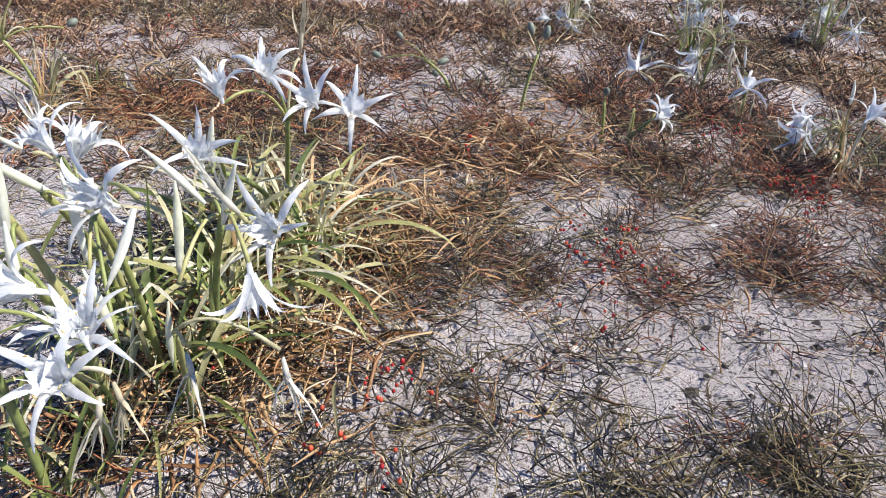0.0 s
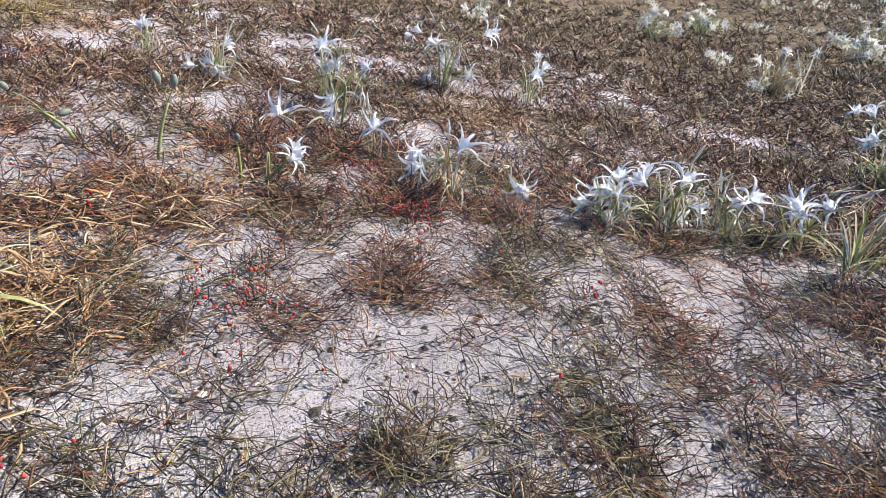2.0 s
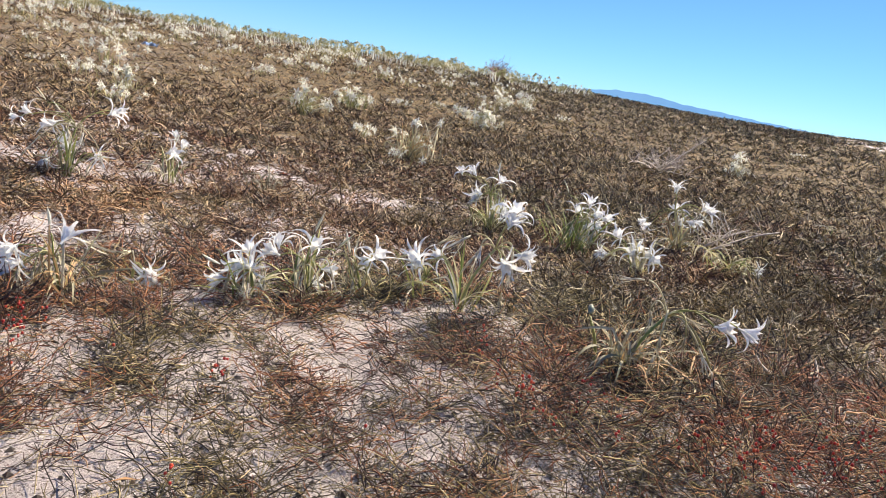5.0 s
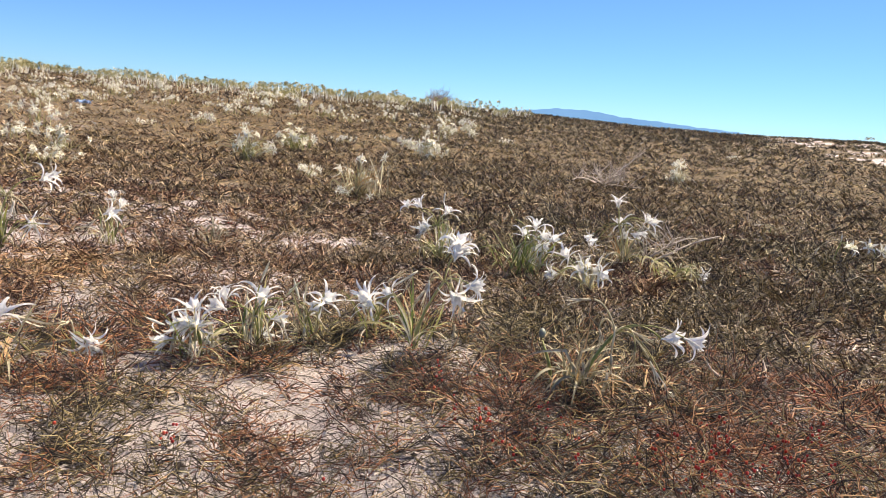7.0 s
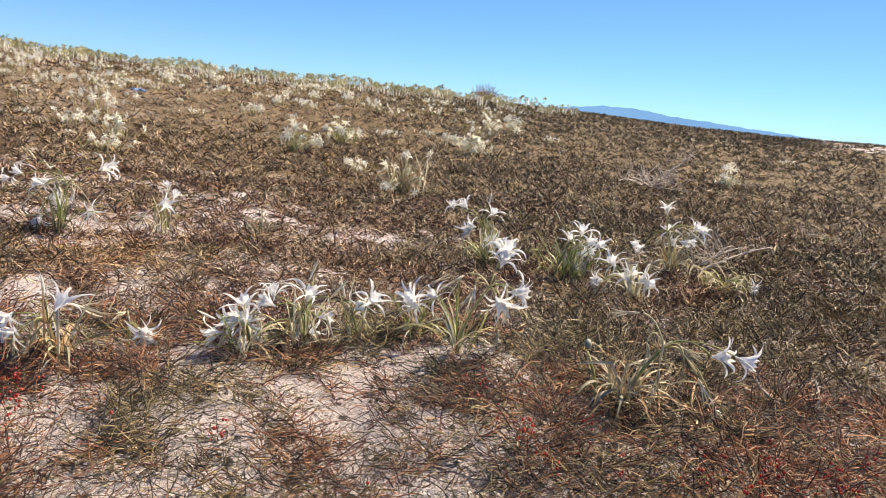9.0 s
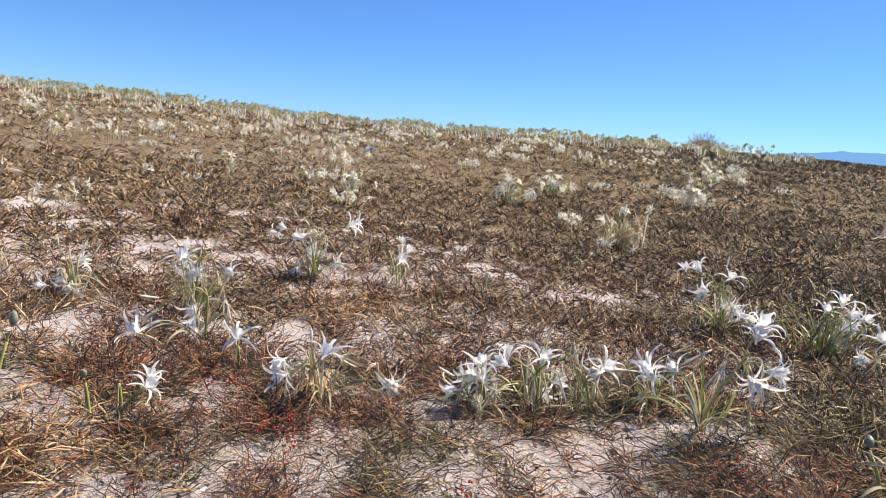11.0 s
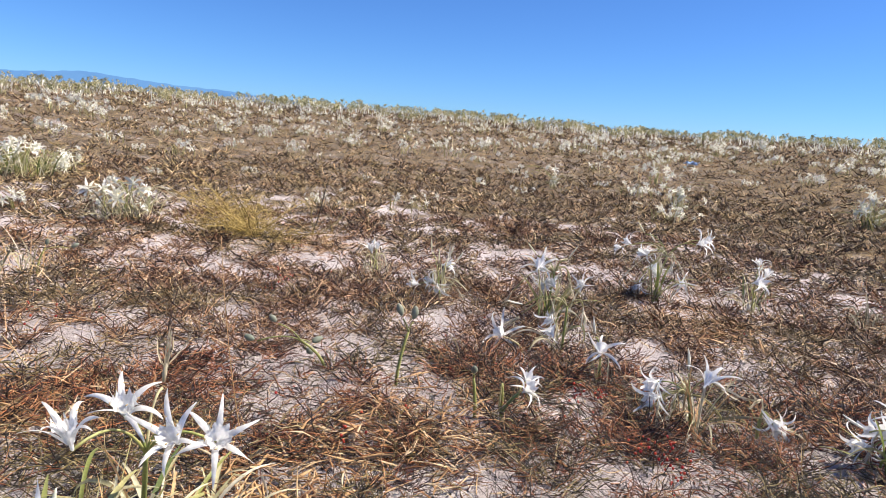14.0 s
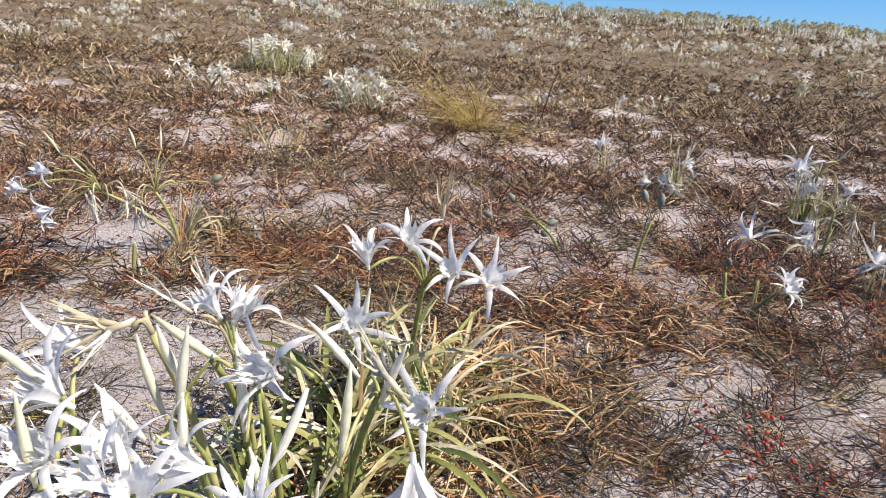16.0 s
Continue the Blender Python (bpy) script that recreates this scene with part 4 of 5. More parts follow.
lily(2, (-0.50, 0.95), [((-0.50, 0.84, 0.31), [("open", -0.479, 0.801, 0.353, -0.4, -0.62, 0.58), ("bud", -0.417, 0.733, 0.355, -0.3, -0.4, -0.85), ("bud", -0.444, 0.703, 0.265, -0.2, 0.2, 0.9), ("bud", -0.50, 0.79, 0.30, -0.15, 0.1, 0.95)])], 10, 0.26, ("green", "green", "pale"), ("up", "arch"), fine=True, spread=0.05, label="sea daffodil with one wide white flower and cream buds")
lily(3, (-0.40, 1.42), [((-0.345, 1.30, 0.27), [("open", -0.221, 1.254, 0.315, 0.15, -0.7, 0.55), ("open", -0.288, 1.204, 0.345, -0.2, -0.62, 0.6), ("open", -0.371, 1.267, 0.372, 0.05, -0.5, 0.8), ("open", -0.439, 1.197, 0.365, -0.2, -0.1, 1.0), ("wilt", -0.318, 1.343, 0.406, 0.2, 0.0, 0.9)]),
    ((-0.42, 1.12, 0.24), [("open", -0.407, 0.959, 0.347, 0.25, -0.6, 0.6), ("bud", -0.40, 1.0, 0.33, 0.1, 0.0, 1.0)])], 60, 0.34, ("green", "pale", "pale"), ("arch", "arch", "lax"), fine=True, spread=0.08, label="sea daffodil with five white flowers over arching yellowing leaves")
lily(4, (-0.58, 1.04), [((-0.575, 0.96, 0.27), [("open", -0.608, 0.955, 0.36, -0.5, -0.1, 0.8), ("open", -0.576, 0.995, 0.337, 0.4, 0.1, 0.85), ("wilt", -0.64, 0.93, 0.36, -0.7, -0.2, 0.4), ("wilt", -0.62, 0.99, 0.35, -0.3, 0.3, 0.7)]),
    ((-0.55, 0.833, 0.34), [("bud", -0.56, 0.84, 0.345, -0.8, 0.1, 0.35)])], 10, 0.24, ("green", "green", "pale"), ("up", "arch"), fine=True, spread=0.04, label="sea daffodil with shaggy white flowers and a nodding bud")
lily(5, (-0.52, 0.78), [((-0.46, 0.63, 0.24), [("open", -0.442, 0.585, 0.283, 0.1, -0.62, 0.75), ("open", -0.447, 0.649, 0.293, -0.15, -0.1, 1.0), ("wilt", -0.41, 0.62, 0.22, 0.1, -0.2, -1.0), ("wilt", -0.42, 0.60, 0.22, -0.1, -0.2, -1.0)])], 20, 0.20, ("green", "green", "pale"), ("up", "lax"), size=0.88, fine=True, spread=0.06, label="sea daffodil bearing large white flowers with hanging faded ones")
lily(6, (-0.56, 0.86), [((-0.54, 0.735, 0.29), [("open", -0.517, 0.675, 0.317, -0.75, -0.35, 0.4), ("bud", -0.577, 0.70, 0.339, -0.45, 0.0, 0.75), ("bud", -0.562, 0.767, 0.367, -0.3, 0.0, 0.85), ("bud", -0.554, 0.754, 0.34, 0.05, 0.05, 0.95), ("bud", -0.54, 0.725, 0.30, -0.1, 0.1, 0.9), ("bud", -0.58, 0.76, 0.33, -0.2, 0.05, 0.85)]),
    ((-0.59, 0.775, 0.40), [("wilt", -0.625, 0.765, 0.405, -0.55, -0.45, -0.35), ("wilt", -0.64, 0.767, 0.415, -0.8, 0.0, 0.15), ("wilt", -0.63, 0.76, 0.41, -0.7, -0.3, -0.1)])], 8, 0.22, ("green", "green", "pale"), ("up",), fine=True, spread=0.05, label="sea daffodil with an arching faded flower and upright cream buds")
lily(52, (-0.50, 0.97), [], 36, 0.30, ("green", "green", "pale"), ("arch", "up", "lax"), spread=0.10, label="dense sea daffodil leaves between flower stems")
lily(54, (-0.66, 0.78), [((-0.64, 0.70, 0.33), [("open", -0.645, 0.672, 0.386, -0.5, -0.35, 0.7), ("open", -0.716, 0.806, 0.36, -0.9, 0.1, 0.15), ("open", -0.607, 0.602, 0.371, -0.1, -0.55, 0.75), ("bud", -0.654, 0.675, 0.395, -0.75, 0.0, 0.6), ("bud", -0.612, 0.60, 0.36, -0.2, 0.05, 0.95)])], 8, 0.22, ("green", "green", "pale"), ("up",), size=0.88, fine=True, spread=0.05, label="sea daffodil with crowded white flowers and pointed buds")
lily(56, (-0.56, 0.70), [((-0.545, 0.645, 0.29), [("open", -0.566, 0.648, 0.350, 0.0, -0.4, 0.85), ("open", -0.561, 0.598, 0.355, -0.3, -0.55, 0.7), ("open", -0.518, 0.596, 0.350, 0.35, -0.5, 0.7), ("open", -0.433, 0.631, 0.305, 0.1, -0.35, 0.85)])], 8, 0.20, ("green", "green", "pale"), ("up",), size=0.88, fine=True, spread=0.05, label="sea daffodil bearing a dense head of white flowers")
lily(57, (-0.43, 0.86), [((-0.404, 0.77, 0.19), [("wilt", -0.378, 0.735, 0.16, 0.15, -0.2, -1.0), ("wilt", -0.266, 0.752, 0.145, 0.25, -0.1, -0.9), ("bud", -0.41, 0.77, 0.16, 0.0, 0.1, 0.9)])], 6, 0.16, ("green", "grey"), ("up", "lax"), fine=True, spread=0.04, label="low sea daffodil stalk with limp faded flowers")
lily(7, (-0.34, 1.34), [], 72, 0.30, ("pale", "pale", "straw"), ("arch", "up", "lax"), spread=0.10, label="yellowing sea daffodil leaves arching over dry litter")
lily(58, (-0.45, 1.18), [], 76, 0.37, ("pale", "green", "pale"), ("arch", "arch", "lax"), spread=0.09, label="pale drooping sea daffodil leaves in a thick tuft")
lily(59, (-0.27, 1.42), [], 66, 0.24, ("pale", "pale", "straw"), ("arch", "lax"), spread=0.08, label="curled yellowed sea daffodil leaves drying on the sand")
lily(8, (-1.233, 2.147), [((-1.421, 2.042, 0.174), [("open", -1.524, 1.954, 0.246), ("open", -1.556, 1.985, 0.122), ("bud", -1.492, 1.969, 0.304), ("bud", -1.462, 2.031, 0.235), ("wilt", -1.374, 2.042, 0.196)]),
    ((-1.29, 2.118, 0.167), [("bud", -1.323, 2.083, 0.312), ("bud", -1.281, 2.157, 0.302), ("bud", -1.205, 2.142, 0.311), ("pod", -1.139, 2.201, 0.198), ("wilt", -1.34, 2.088, 0.152)])], 20, 0.24, ("pale", "straw", "pale"), ("arch", "up", "up"), label="sea daffodil with upright cream buds and seed pods")
lily(9, (-1.138, 2.242), [], 16, 0.20, ("green", "grey", "straw"), ("up", "lax"), label="grey-green sea daffodil leaves past bloom")
lily(10, (-1.293, 1.921), [((-1.268, 1.935, 0.058), [("wilt", -1.292, 1.926, -0.013), ("wilt", -1.261, 1.934, 0.005)])], 2, 0.14, ("grey", "pale", "straw"), ("up", "arch"), label="withered sea daffodil stalk lying on sand")
lily(11, (1.628, 1.545), [((1.633, 1.54, 0.07), [("open", 1.564, 1.594, 0.045), ("open", 1.615, 1.561, 0.084), ("open", 1.644, 1.565, 0.011), ("open", 1.624, 1.545, 0.14), ("bud", 1.555, 1.606, 0.093)])], 18, 0.26, ("pale", "pale", "green"), ("arch", "lax", "up"), size=1.14)
lily(12, (1.81, 1.44), [((1.8, 1.451, 0.103), [("open", 1.724, 1.522, 0.134), ("open", 1.819, 1.445, 0.159), ("open", 1.854, 1.408, 0.091), ("wilt", 1.761, 1.459, -0.003), ("wilt", 1.828, 1.378, -0.006), ("bud", 1.807, 1.432, 0.229), ("bud", 1.86, 1.366, 0.182), ("wilt", 1.769, 1.508, -0.003)])], 22, 0.26, ("pale", "pale", "green"), ("arch", "lax", "up"), size=1.14)
lily(13, (2.045, 1.366), [((2.021, 1.395, 0.067), [("open", 2.048, 1.339, 0.129), ("wilt", 2.081, 1.338, -0.012), ("bud", 2.008, 1.428, 0.129), ("wilt", 2.033, 1.414, -0.007)])], 14, 0.23, ("pale", "pale", "green"), ("arch", "lax", "up"), size=1.14)
lily(14, (2.174, 1.223), [((2.195, 1.192, 0.075), [("open", 2.149, 1.218, 0.135), ("open", 2.191, 1.219, 0.104), ("wilt", 2.186, 1.221, 0.013), ("wilt", 2.229, 1.188, 0.205)])], 12, 0.23, ("pale", "pale", "green"), ("arch", "lax", "up"), size=1.14)
lily(15, (2.09, 0.964), [((2.131, 0.89, 0.282), [("open", 2.192, 0.831, 0.269), ("open", 2.12, 0.848, 0.252), ("open", 2.162, 0.86, 0.408), ("wilt", 2.068, 0.961, 0.319), ("wilt", 2.181, 0.856, 0.123), ("wilt", 2.082, 0.92, 0.284)])], 17, 0.28, ("green", "pale", "pale"), ("up", "up", "arch"), size=1.14, label="leaning sea daffodil with white flowers and upright leaves")
lily(16, (3.449, 1.635), [((3.439, 1.654, 0.239), [("open", 3.452, 1.613, 0.316), ("open", 3.386, 1.746, 0.341), ("open", 3.411, 1.694, 0.235), ("open", 3.47, 1.59, 0.18), ("open", 3.508, 1.511, 0.122), ("bud", 3.458, 1.64, 0.371)])], 30, 0.3, ("green", "pale", "pale"), ("up", "arch"), size=1.14, extra=3)
lily(17, (3.37, 1.09), [((3.383, 1.055, 0.247), [("open", 3.39, 1.042, 0.325), ("open", 3.434, 0.967, 0.272), ("open", 3.425, 1.022, 0.233), ("wilt", 3.318, 1.186, 0.079), ("wilt", 3.367, 1.141, 0.08), ("bud", 3.357, 1.156, 0.37)])], 37, 0.3, "green", ("up", "up", "arch"), size=1.14, spread=0.07, label="dense green sea daffodil clump with white flowers", extra=2)
lily(18, (3.333, 0.706), [((3.314, 0.774, 0.159), [("open", 3.281, 0.816, 0.228), ("open", 3.293, 0.875, 0.122), ("open", 3.334, 0.663, 0.157), ("wilt", 3.261, 0.88, 0.088)])], 22, 0.26, ("grey", "pale", "pale"), ("up", "arch"), size=1.14, extra=1)
lily(19, (4.223, 0.758), [((4.211, 0.81, 0.299), [("open", 4.218, 0.829, 0.419), ("open", 4.266, 0.638, 0.338), ("open", 4.182, 0.93, 0.193), ("open", 4.232, 0.722, 0.258), ("wilt", 4.237, 0.663, 0.319)])], 27, 0.3, ("grey", "pale", "straw"), ("up", "arch"), size=1.14, label="sea daffodil with white flowers among bleached leaves", extra=2)
lily(20, (3.947, 0.404), [((3.95, 0.386, 0.134), [("open", 3.988, 0.281, 0.099), ("wilt", 3.97, 0.32, 0.074)])], 27, 0.29, ("green", "pale", "pale"), ("arch", "arch", "lax"), size=1.14, spread=0.06, label="low sea daffodil with arching yellow-green leaves")
lily(21, (2.024, 0.344), [((2.044, 0.259, 0.269), [("open", 2.049, 0.119, 0.285), ("wilt", 2.075, 0.156, 0.199), ("wilt", 2.059, 0.231, 0.285), ("wilt", 2.023, 0.341, 0.359), ("wilt", 2.026, 0.262, 0.15), ("wilt", 2.089, 0.109, 0.138)])], 46, 0.25, ("grey", "straw", "grey"), ("up", "arch", "arch"), size=1.0, label="half-dried sea daffodil with white flowers in rusty scrub")
lily(22, (2.024, 0.444), [((2.018, 0.464, 0.186), [("pod", 2.042, 0.479, 0.202)])], 1, 0.16, "grey", ("up",), label="dry flower stalk with a seed pod")
lily(23, (2.57, 3.351), [((2.562, 3.357, 0.078), [("open", 2.621, 3.344, 0.165), ("wilt", 2.514, 3.425, 0.086), ("bud", 2.589, 3.366, 0.188)])], 15, 0.26, ("grey", "pale", "green"), ("up", "arch"), size=1.14, extra=1)
lily(24, (1.039, 2.653), [((1.06, 2.644, 0.17), [("open", 1.02, 2.675, 0.07), ("wilt", 0.882, 2.733, 0.1), ("bud", 0.878, 2.693, 0.166)])], 11, 0.26, ("pale", "grey"), ("up", "arch"), size=1.14, extra=1)
lily(25, (1.157, 3.062), [((1.169, 3.057, 0.23), [("open", 1.122, 3.067, 0.238), ("wilt", 0.992, 3.148, 0.1), ("bud", 1.086, 3.11, 0.307), ("bud", 1.218, 3.018, 0.308), ("wilt", 1.192, 3.071, 0.284), ("open", 1.148, 3.074, 0.184)])], 17, 0.3, ("pale", "green"), ("up", "arch"), size=1.14, extra=2)
lily(26, (0.721, 3.571), [((0.718, 3.572, 0.053), [("open", 0.692, 3.592, 0.049), ("open", 0.709, 3.556, 0.036), ("wilt", 0.819, 3.531, 0.019), ("wilt", 0.889, 3.538, -0.008), ("bud", 0.665, 3.556, 0.227), ("bud", 0.718, 3.589, 0.159), ("bud", 0.81, 3.568, 0.161)])], 17, 0.26, ("grey", "pale", "pale"), ("up", "arch"), size=1.14, extra=2)
lily(27, (0.461, 4.268), [((0.459, 4.268, 0.024), [("open", 0.437, 4.28, 0.075), ("wilt", 0.459, 4.28, 0.092)])], 12, 0.21, ("green", "pale"), ("up", "arch"), size=1.14)
lily(28, (1.068, 2.3), [((1.058, 2.305, 0.054), [("open", 1.046, 2.285, 0.096), ("bud", 1.023, 2.297, 0.162)])], 5, 0.18, ("pale",), ("up", "arch"), size=1.14)
lily(29, (1.173, 1.861), [((1.148, 1.877, 0.089), [("open", 1.072, 1.927, 0.068), ("wilt", 1.098, 1.898, -0.004), ("wilt", 1.05, 1.96, -0.013), ("wilt", 1.193, 1.832, 0.157), ("bud", 1.139, 1.883, 0.178), ("wilt", 1.244, 1.8, 0.018)])], 27, 0.26, ("grey", "pale", "straw"), ("arch", "lax", "up"), size=1.14, label="drying sea daffodil with one white flower", extra=1)
lily(30, (1.387, 1.794), [((1.372, 1.806, 0.061), [("open", 1.398, 1.788, 0.038), ("wilt", 1.354, 1.805, 0.105)])], 6, 0.18, ("grey", "pale", "straw"), ("up", "arch"), size=1.14)
lily(31, (0.493, 2.022), [((0.476, 2.026, 0.105), [("pod", 0.467, 1.998, 0.135)])], 2, 0.14, "straw", ("up", "arch"), label="grey stalk with one green seed pod")
lily(32, (0.578, 1.998), [((0.564, 2.003, 0.095), [("wilt", 0.553, 1.98, 0.002)]),
    ((0.616, 1.986, 0.067), [("open", 0.627, 1.965, 0.084), ("wilt", 0.623, 1.971, 0.088)])], 8, 0.16, ("straw", "grey"), ("arch", "lax"), label="withered sea daffodil with one faded white flower")
lily(33, (0.283, 2.323), [((0.316, 2.319, 0.163), [("pod", 0.333, 2.32, 0.212), ("pod", 0.292, 2.33, 0.221)])], 2, 0.14, "straw", ("up", "arch"), label="forked dry stalk with dark seed pods")
lily(34, (0.043, 2.523), [((-0.045, 2.524, 0.065), [("pod", -0.136, 2.523, 0.139), ("pod", -0.212, 2.521, 0.071), ("pod", -0.002, 2.545, 0.054), ("pod", -0.019, 2.548, 0.024)])], 2, 0.12, "grey", ("up", "arch"), label="sea daffodil stalk with swollen green seed pods")
lily(35, (2.079, 3.585), [((2.106, 3.569, 0.224), [("open", 1.996, 3.637, 0.041), ("open", 1.923, 3.691, 0.276), ("open", 2.005, 3.645, 0.222), ("open", 2.255, 3.501, 0.319), ("bud", 1.973, 3.632, 0.358), ("wilt", 2.22, 3.531, 0.102), ("wilt", 1.872, 3.705, 0.018), ("bud", 2.046, 3.622, 0.306)])], 22, 0.3, ("green", "grey"), ("up", "arch"), size=1.14, extra=3)
lily(36, (4.33, 10.615), [((4.321, 10.618, 0.177), [("open", 4.33, 10.603, 0.276), ("open", 4.231, 10.686, 0.372), ("open", 3.919, 10.804, 0.271), ("open", 3.841, 10.83, 0.353), ("wilt", 4.736, 10.457, 0.109), ("wilt", 4.759, 10.452, 0.198)])], 21, 0.33, ("green", "pale", "pale"), ("up", "arch"), extra=7)
lily(37, (5.411, 8.56), [((5.395, 8.57, 0.178), [("open", 5.434, 8.558, 0.224), ("open", 5.399, 8.539, 0.25), ("open", 5.32, 8.626, 0.256), ("open", 5.236, 8.693, 0.299), ("wilt", 5.716, 8.381, 0.337), ("wilt", 5.722, 8.354, 0.399), ("bud", 5.559, 8.473, 0.451)])], 28, 0.33, ("green", "pale", "pale"), ("up", "arch"), spread=0.1, extra=8)
lily(38, (7.598, 7.36), [((7.608, 7.349, 0.2), [("open", 7.474, 7.499, 0.162), ("open", 7.529, 7.425, 0.232), ("open", 7.758, 7.209, 0.177), ("open", 7.77, 7.138, 0.212), ("open", 7.627, 7.346, 0.071), ("open", 7.626, 7.319, 0.118), ("wilt", 7.325, 7.643, 0.159), ("wilt", 7.289, 7.642, 0.236)])], 43, 0.45, ("green", "pale"), ("up", "arch"), size=1.2, spread=0.12, extra=10)
lily(39, (9.319, 7.9), [((9.303, 7.919, 0.267), [("open", 9.146, 8.075, 0.226), ("open", 9.098, 8.145, 0.324), ("open", 9.456, 7.704, 0.295), ("open", 9.479, 7.695, 0.326), ("open", 9.341, 7.88, 0.195), ("open", 9.391, 7.827, 0.251)])], 39, 0.43, ("green", "pale"), ("up", "arch"), size=1.2, spread=0.12, extra=10)
lily(40, (11.31, 6.325), [((11.268, 6.399, 0.337), [("open", 11.118, 6.649, 0.304), ("open", 11.151, 6.643, 0.357), ("open", 11.199, 6.462, 0.276), ("open", 11.148, 6.579, 0.333), ("open", 11.347, 6.316, 0.244), ("open", 11.316, 6.336, 0.335), ("open", 11.403, 6.112, 0.167), ("open", 11.375, 6.191, 0.271)]),
    ((11.199, 6.518, 0.269), [("open", 11.084, 6.753, 0.343), ("open", 11.023, 6.803, 0.378), ("open", 11.341, 6.212, 0.309), ("open", 11.323, 6.35, 0.396)])], 39, 0.38, ("pale",), ("up", "arch"), size=1.4, spread=0.2, extra=12)
lily(41, (16.082, 8.59), [((16.075, 8.603, 0.552), [("open", 16.034, 8.663, 0.587), ("open", 15.975, 8.753, 0.677), ("open", 16.12, 8.477, 0.566), ("open", 16.087, 8.633, 0.607)])], 25, 0.38, ("pale",), ("up", "arch"), size=1.5, spread=0.15, extra=9)
lily(42, (16.827, 8.332), [((16.82, 8.346, 0.603), [("open", 16.774, 8.457, 0.678), ("open", 16.712, 8.497, 0.833), ("open", 16.849, 8.257, 0.613), ("open", 16.774, 8.402, 0.713)])], 25, 0.38, ("pale",), ("up", "arch"), size=1.5, spread=0.15, extra=9)
lily(43, (5.892, 3.984), [((5.881, 4.0, 0.11), [("wilt", 5.739, 4.152, 0.147), ("wilt", 5.761, 4.188, 0.177), ("wilt", 5.951, 3.859, 0.221), ("wilt", 5.926, 3.93, 0.257)])], 54, 0.43, ("grey", "pale", "straw"), ("up", "arch"), spread=0.16, label="dry bleached sea daffodil clump without flowers", extra=4)
lily(44, (2.955, 2.976), [], 22, 0.24, "grey", ("arch", "up"), spread=0.07, label="grey withered sea daffodil leaves in a tuft")
lily(45, (12.393, 1.826), [((12.39, 1.845, 0.256), [("open", 12.386, 1.788, 0.204), ("open", 12.379, 1.908, 0.299), ("open", 12.352, 1.922, 0.168), ("open", 12.371, 1.904, 0.22), ("wilt", 12.402, 1.603, 0.226), ("wilt", 12.382, 1.709, 0.253)])], 21, 0.38, ("pale", "grey"), ("up", "arch"), size=1.3, extra=4)
lily(46, (5.992, 4.038), [((6.004, 4.021, 0.123), [("wilt", 6.054, 3.99, 0.217), ("wilt", 6.021, 3.987, 0.279), ("open", 6.025, 4, 0.137), ("open", 5.998, 4.066, 0.16)])], 36, 0.38, ("grey", "pale", "straw"), ("up", "arch"), spread=0.12, extra=6)
lily(47, (-3.157, 8.936), [((-3.182, 8.927, 0.205), [("open", -3.408, 8.837, 0.261), ("open", -3.391, 8.848, 0.31), ("open", -3.384, 8.852, 0.159), ("open", -3.336, 8.863, 0.183), ("open", -2.727, 9.071, 0.181), ("open", -2.744, 9.059, 0.216), ("open", -3.054, 8.941, 0.283), ("open", -3.042, 8.969, 0.311), ("open", -3.286, 8.86, 0.338), ("open", -3.24, 8.882, 0.402)])], 61, 0.45, ("pale", "pale", "green"), ("up", "arch"), size=1.2, spread=0.2, label="large pale sea daffodil clump with white flowers", extra=2)
lily(48, (-1.375, 5.925), [((-1.354, 5.929, 0.171), [("wilt", -1.527, 5.894, 0.22), ("wilt", -1.547, 5.863, 0.255), ("wilt", -1.422, 5.927, 0.262), ("open", -1.469, 5.892, 0.286), ("wilt", -1.293, 5.968, 0.21), ("wilt", -1.298, 5.921, 0.252), ("wilt", -1.179, 5.978, 0.187), ("open", -1.223, 5.934, 0.218), ("wilt", -1.36, 5.956, 0.24), ("wilt", -1.368, 5.949, 0.292), ("bud", -1.436, 5.887, 0.302)])], 54, 0.33, ("grey", "pale"), ("up", "arch"), spread=0.12, label="sea daffodil clump with white tops and dark stems", extra=3)
lily(49, (-1.058, 2.324), [((-1.049, 2.328, -0.005), [("wilt", -1.039, 2.304, 0.024)])], 5, 0.14, ("grey", "pale", "straw"), ("up", "arch"))
lily(50, (-1.373, 3.971), [((-1.358, 3.976, 0.086), [("pod", -1.344, 3.98, 0.118), ("pod", -1.229, 3.999, 0.104)])], 18, 0.24, ("grey", "pale", "straw"), ("up", "arch"), spread=0.1, label="dried seed-bearing sea daffodil clump")
lily(51, (-1.603, 4.035), [], 20, 0.26, ("grey", "pale", "straw"), ("up", "arch"), spread=0.12, label="dried straw-coloured sea daffodil leaves")
lily(60, (-3.415, 9.011), [((-3.41, 9.012, 0.156), [("wilt", -3.485, 8.972, 0.154), ("wilt", -3.264, 9.07, 0.257), ("wilt", -3.556, 8.943, 0.176), ("open", -3.365, 9.049, 0.288), ("open", -3.448, 8.996, 0.276), ("wilt", -3.391, 9.009, 0.21), ("open", -3.342, 9.062, 0.172)])], 40, 0.34, ("pale", "pale", "green"), ("up", "arch"), size=1.1, spread=0.13, label="pale sea daffodil clump with cream-white flowers", extra=1)
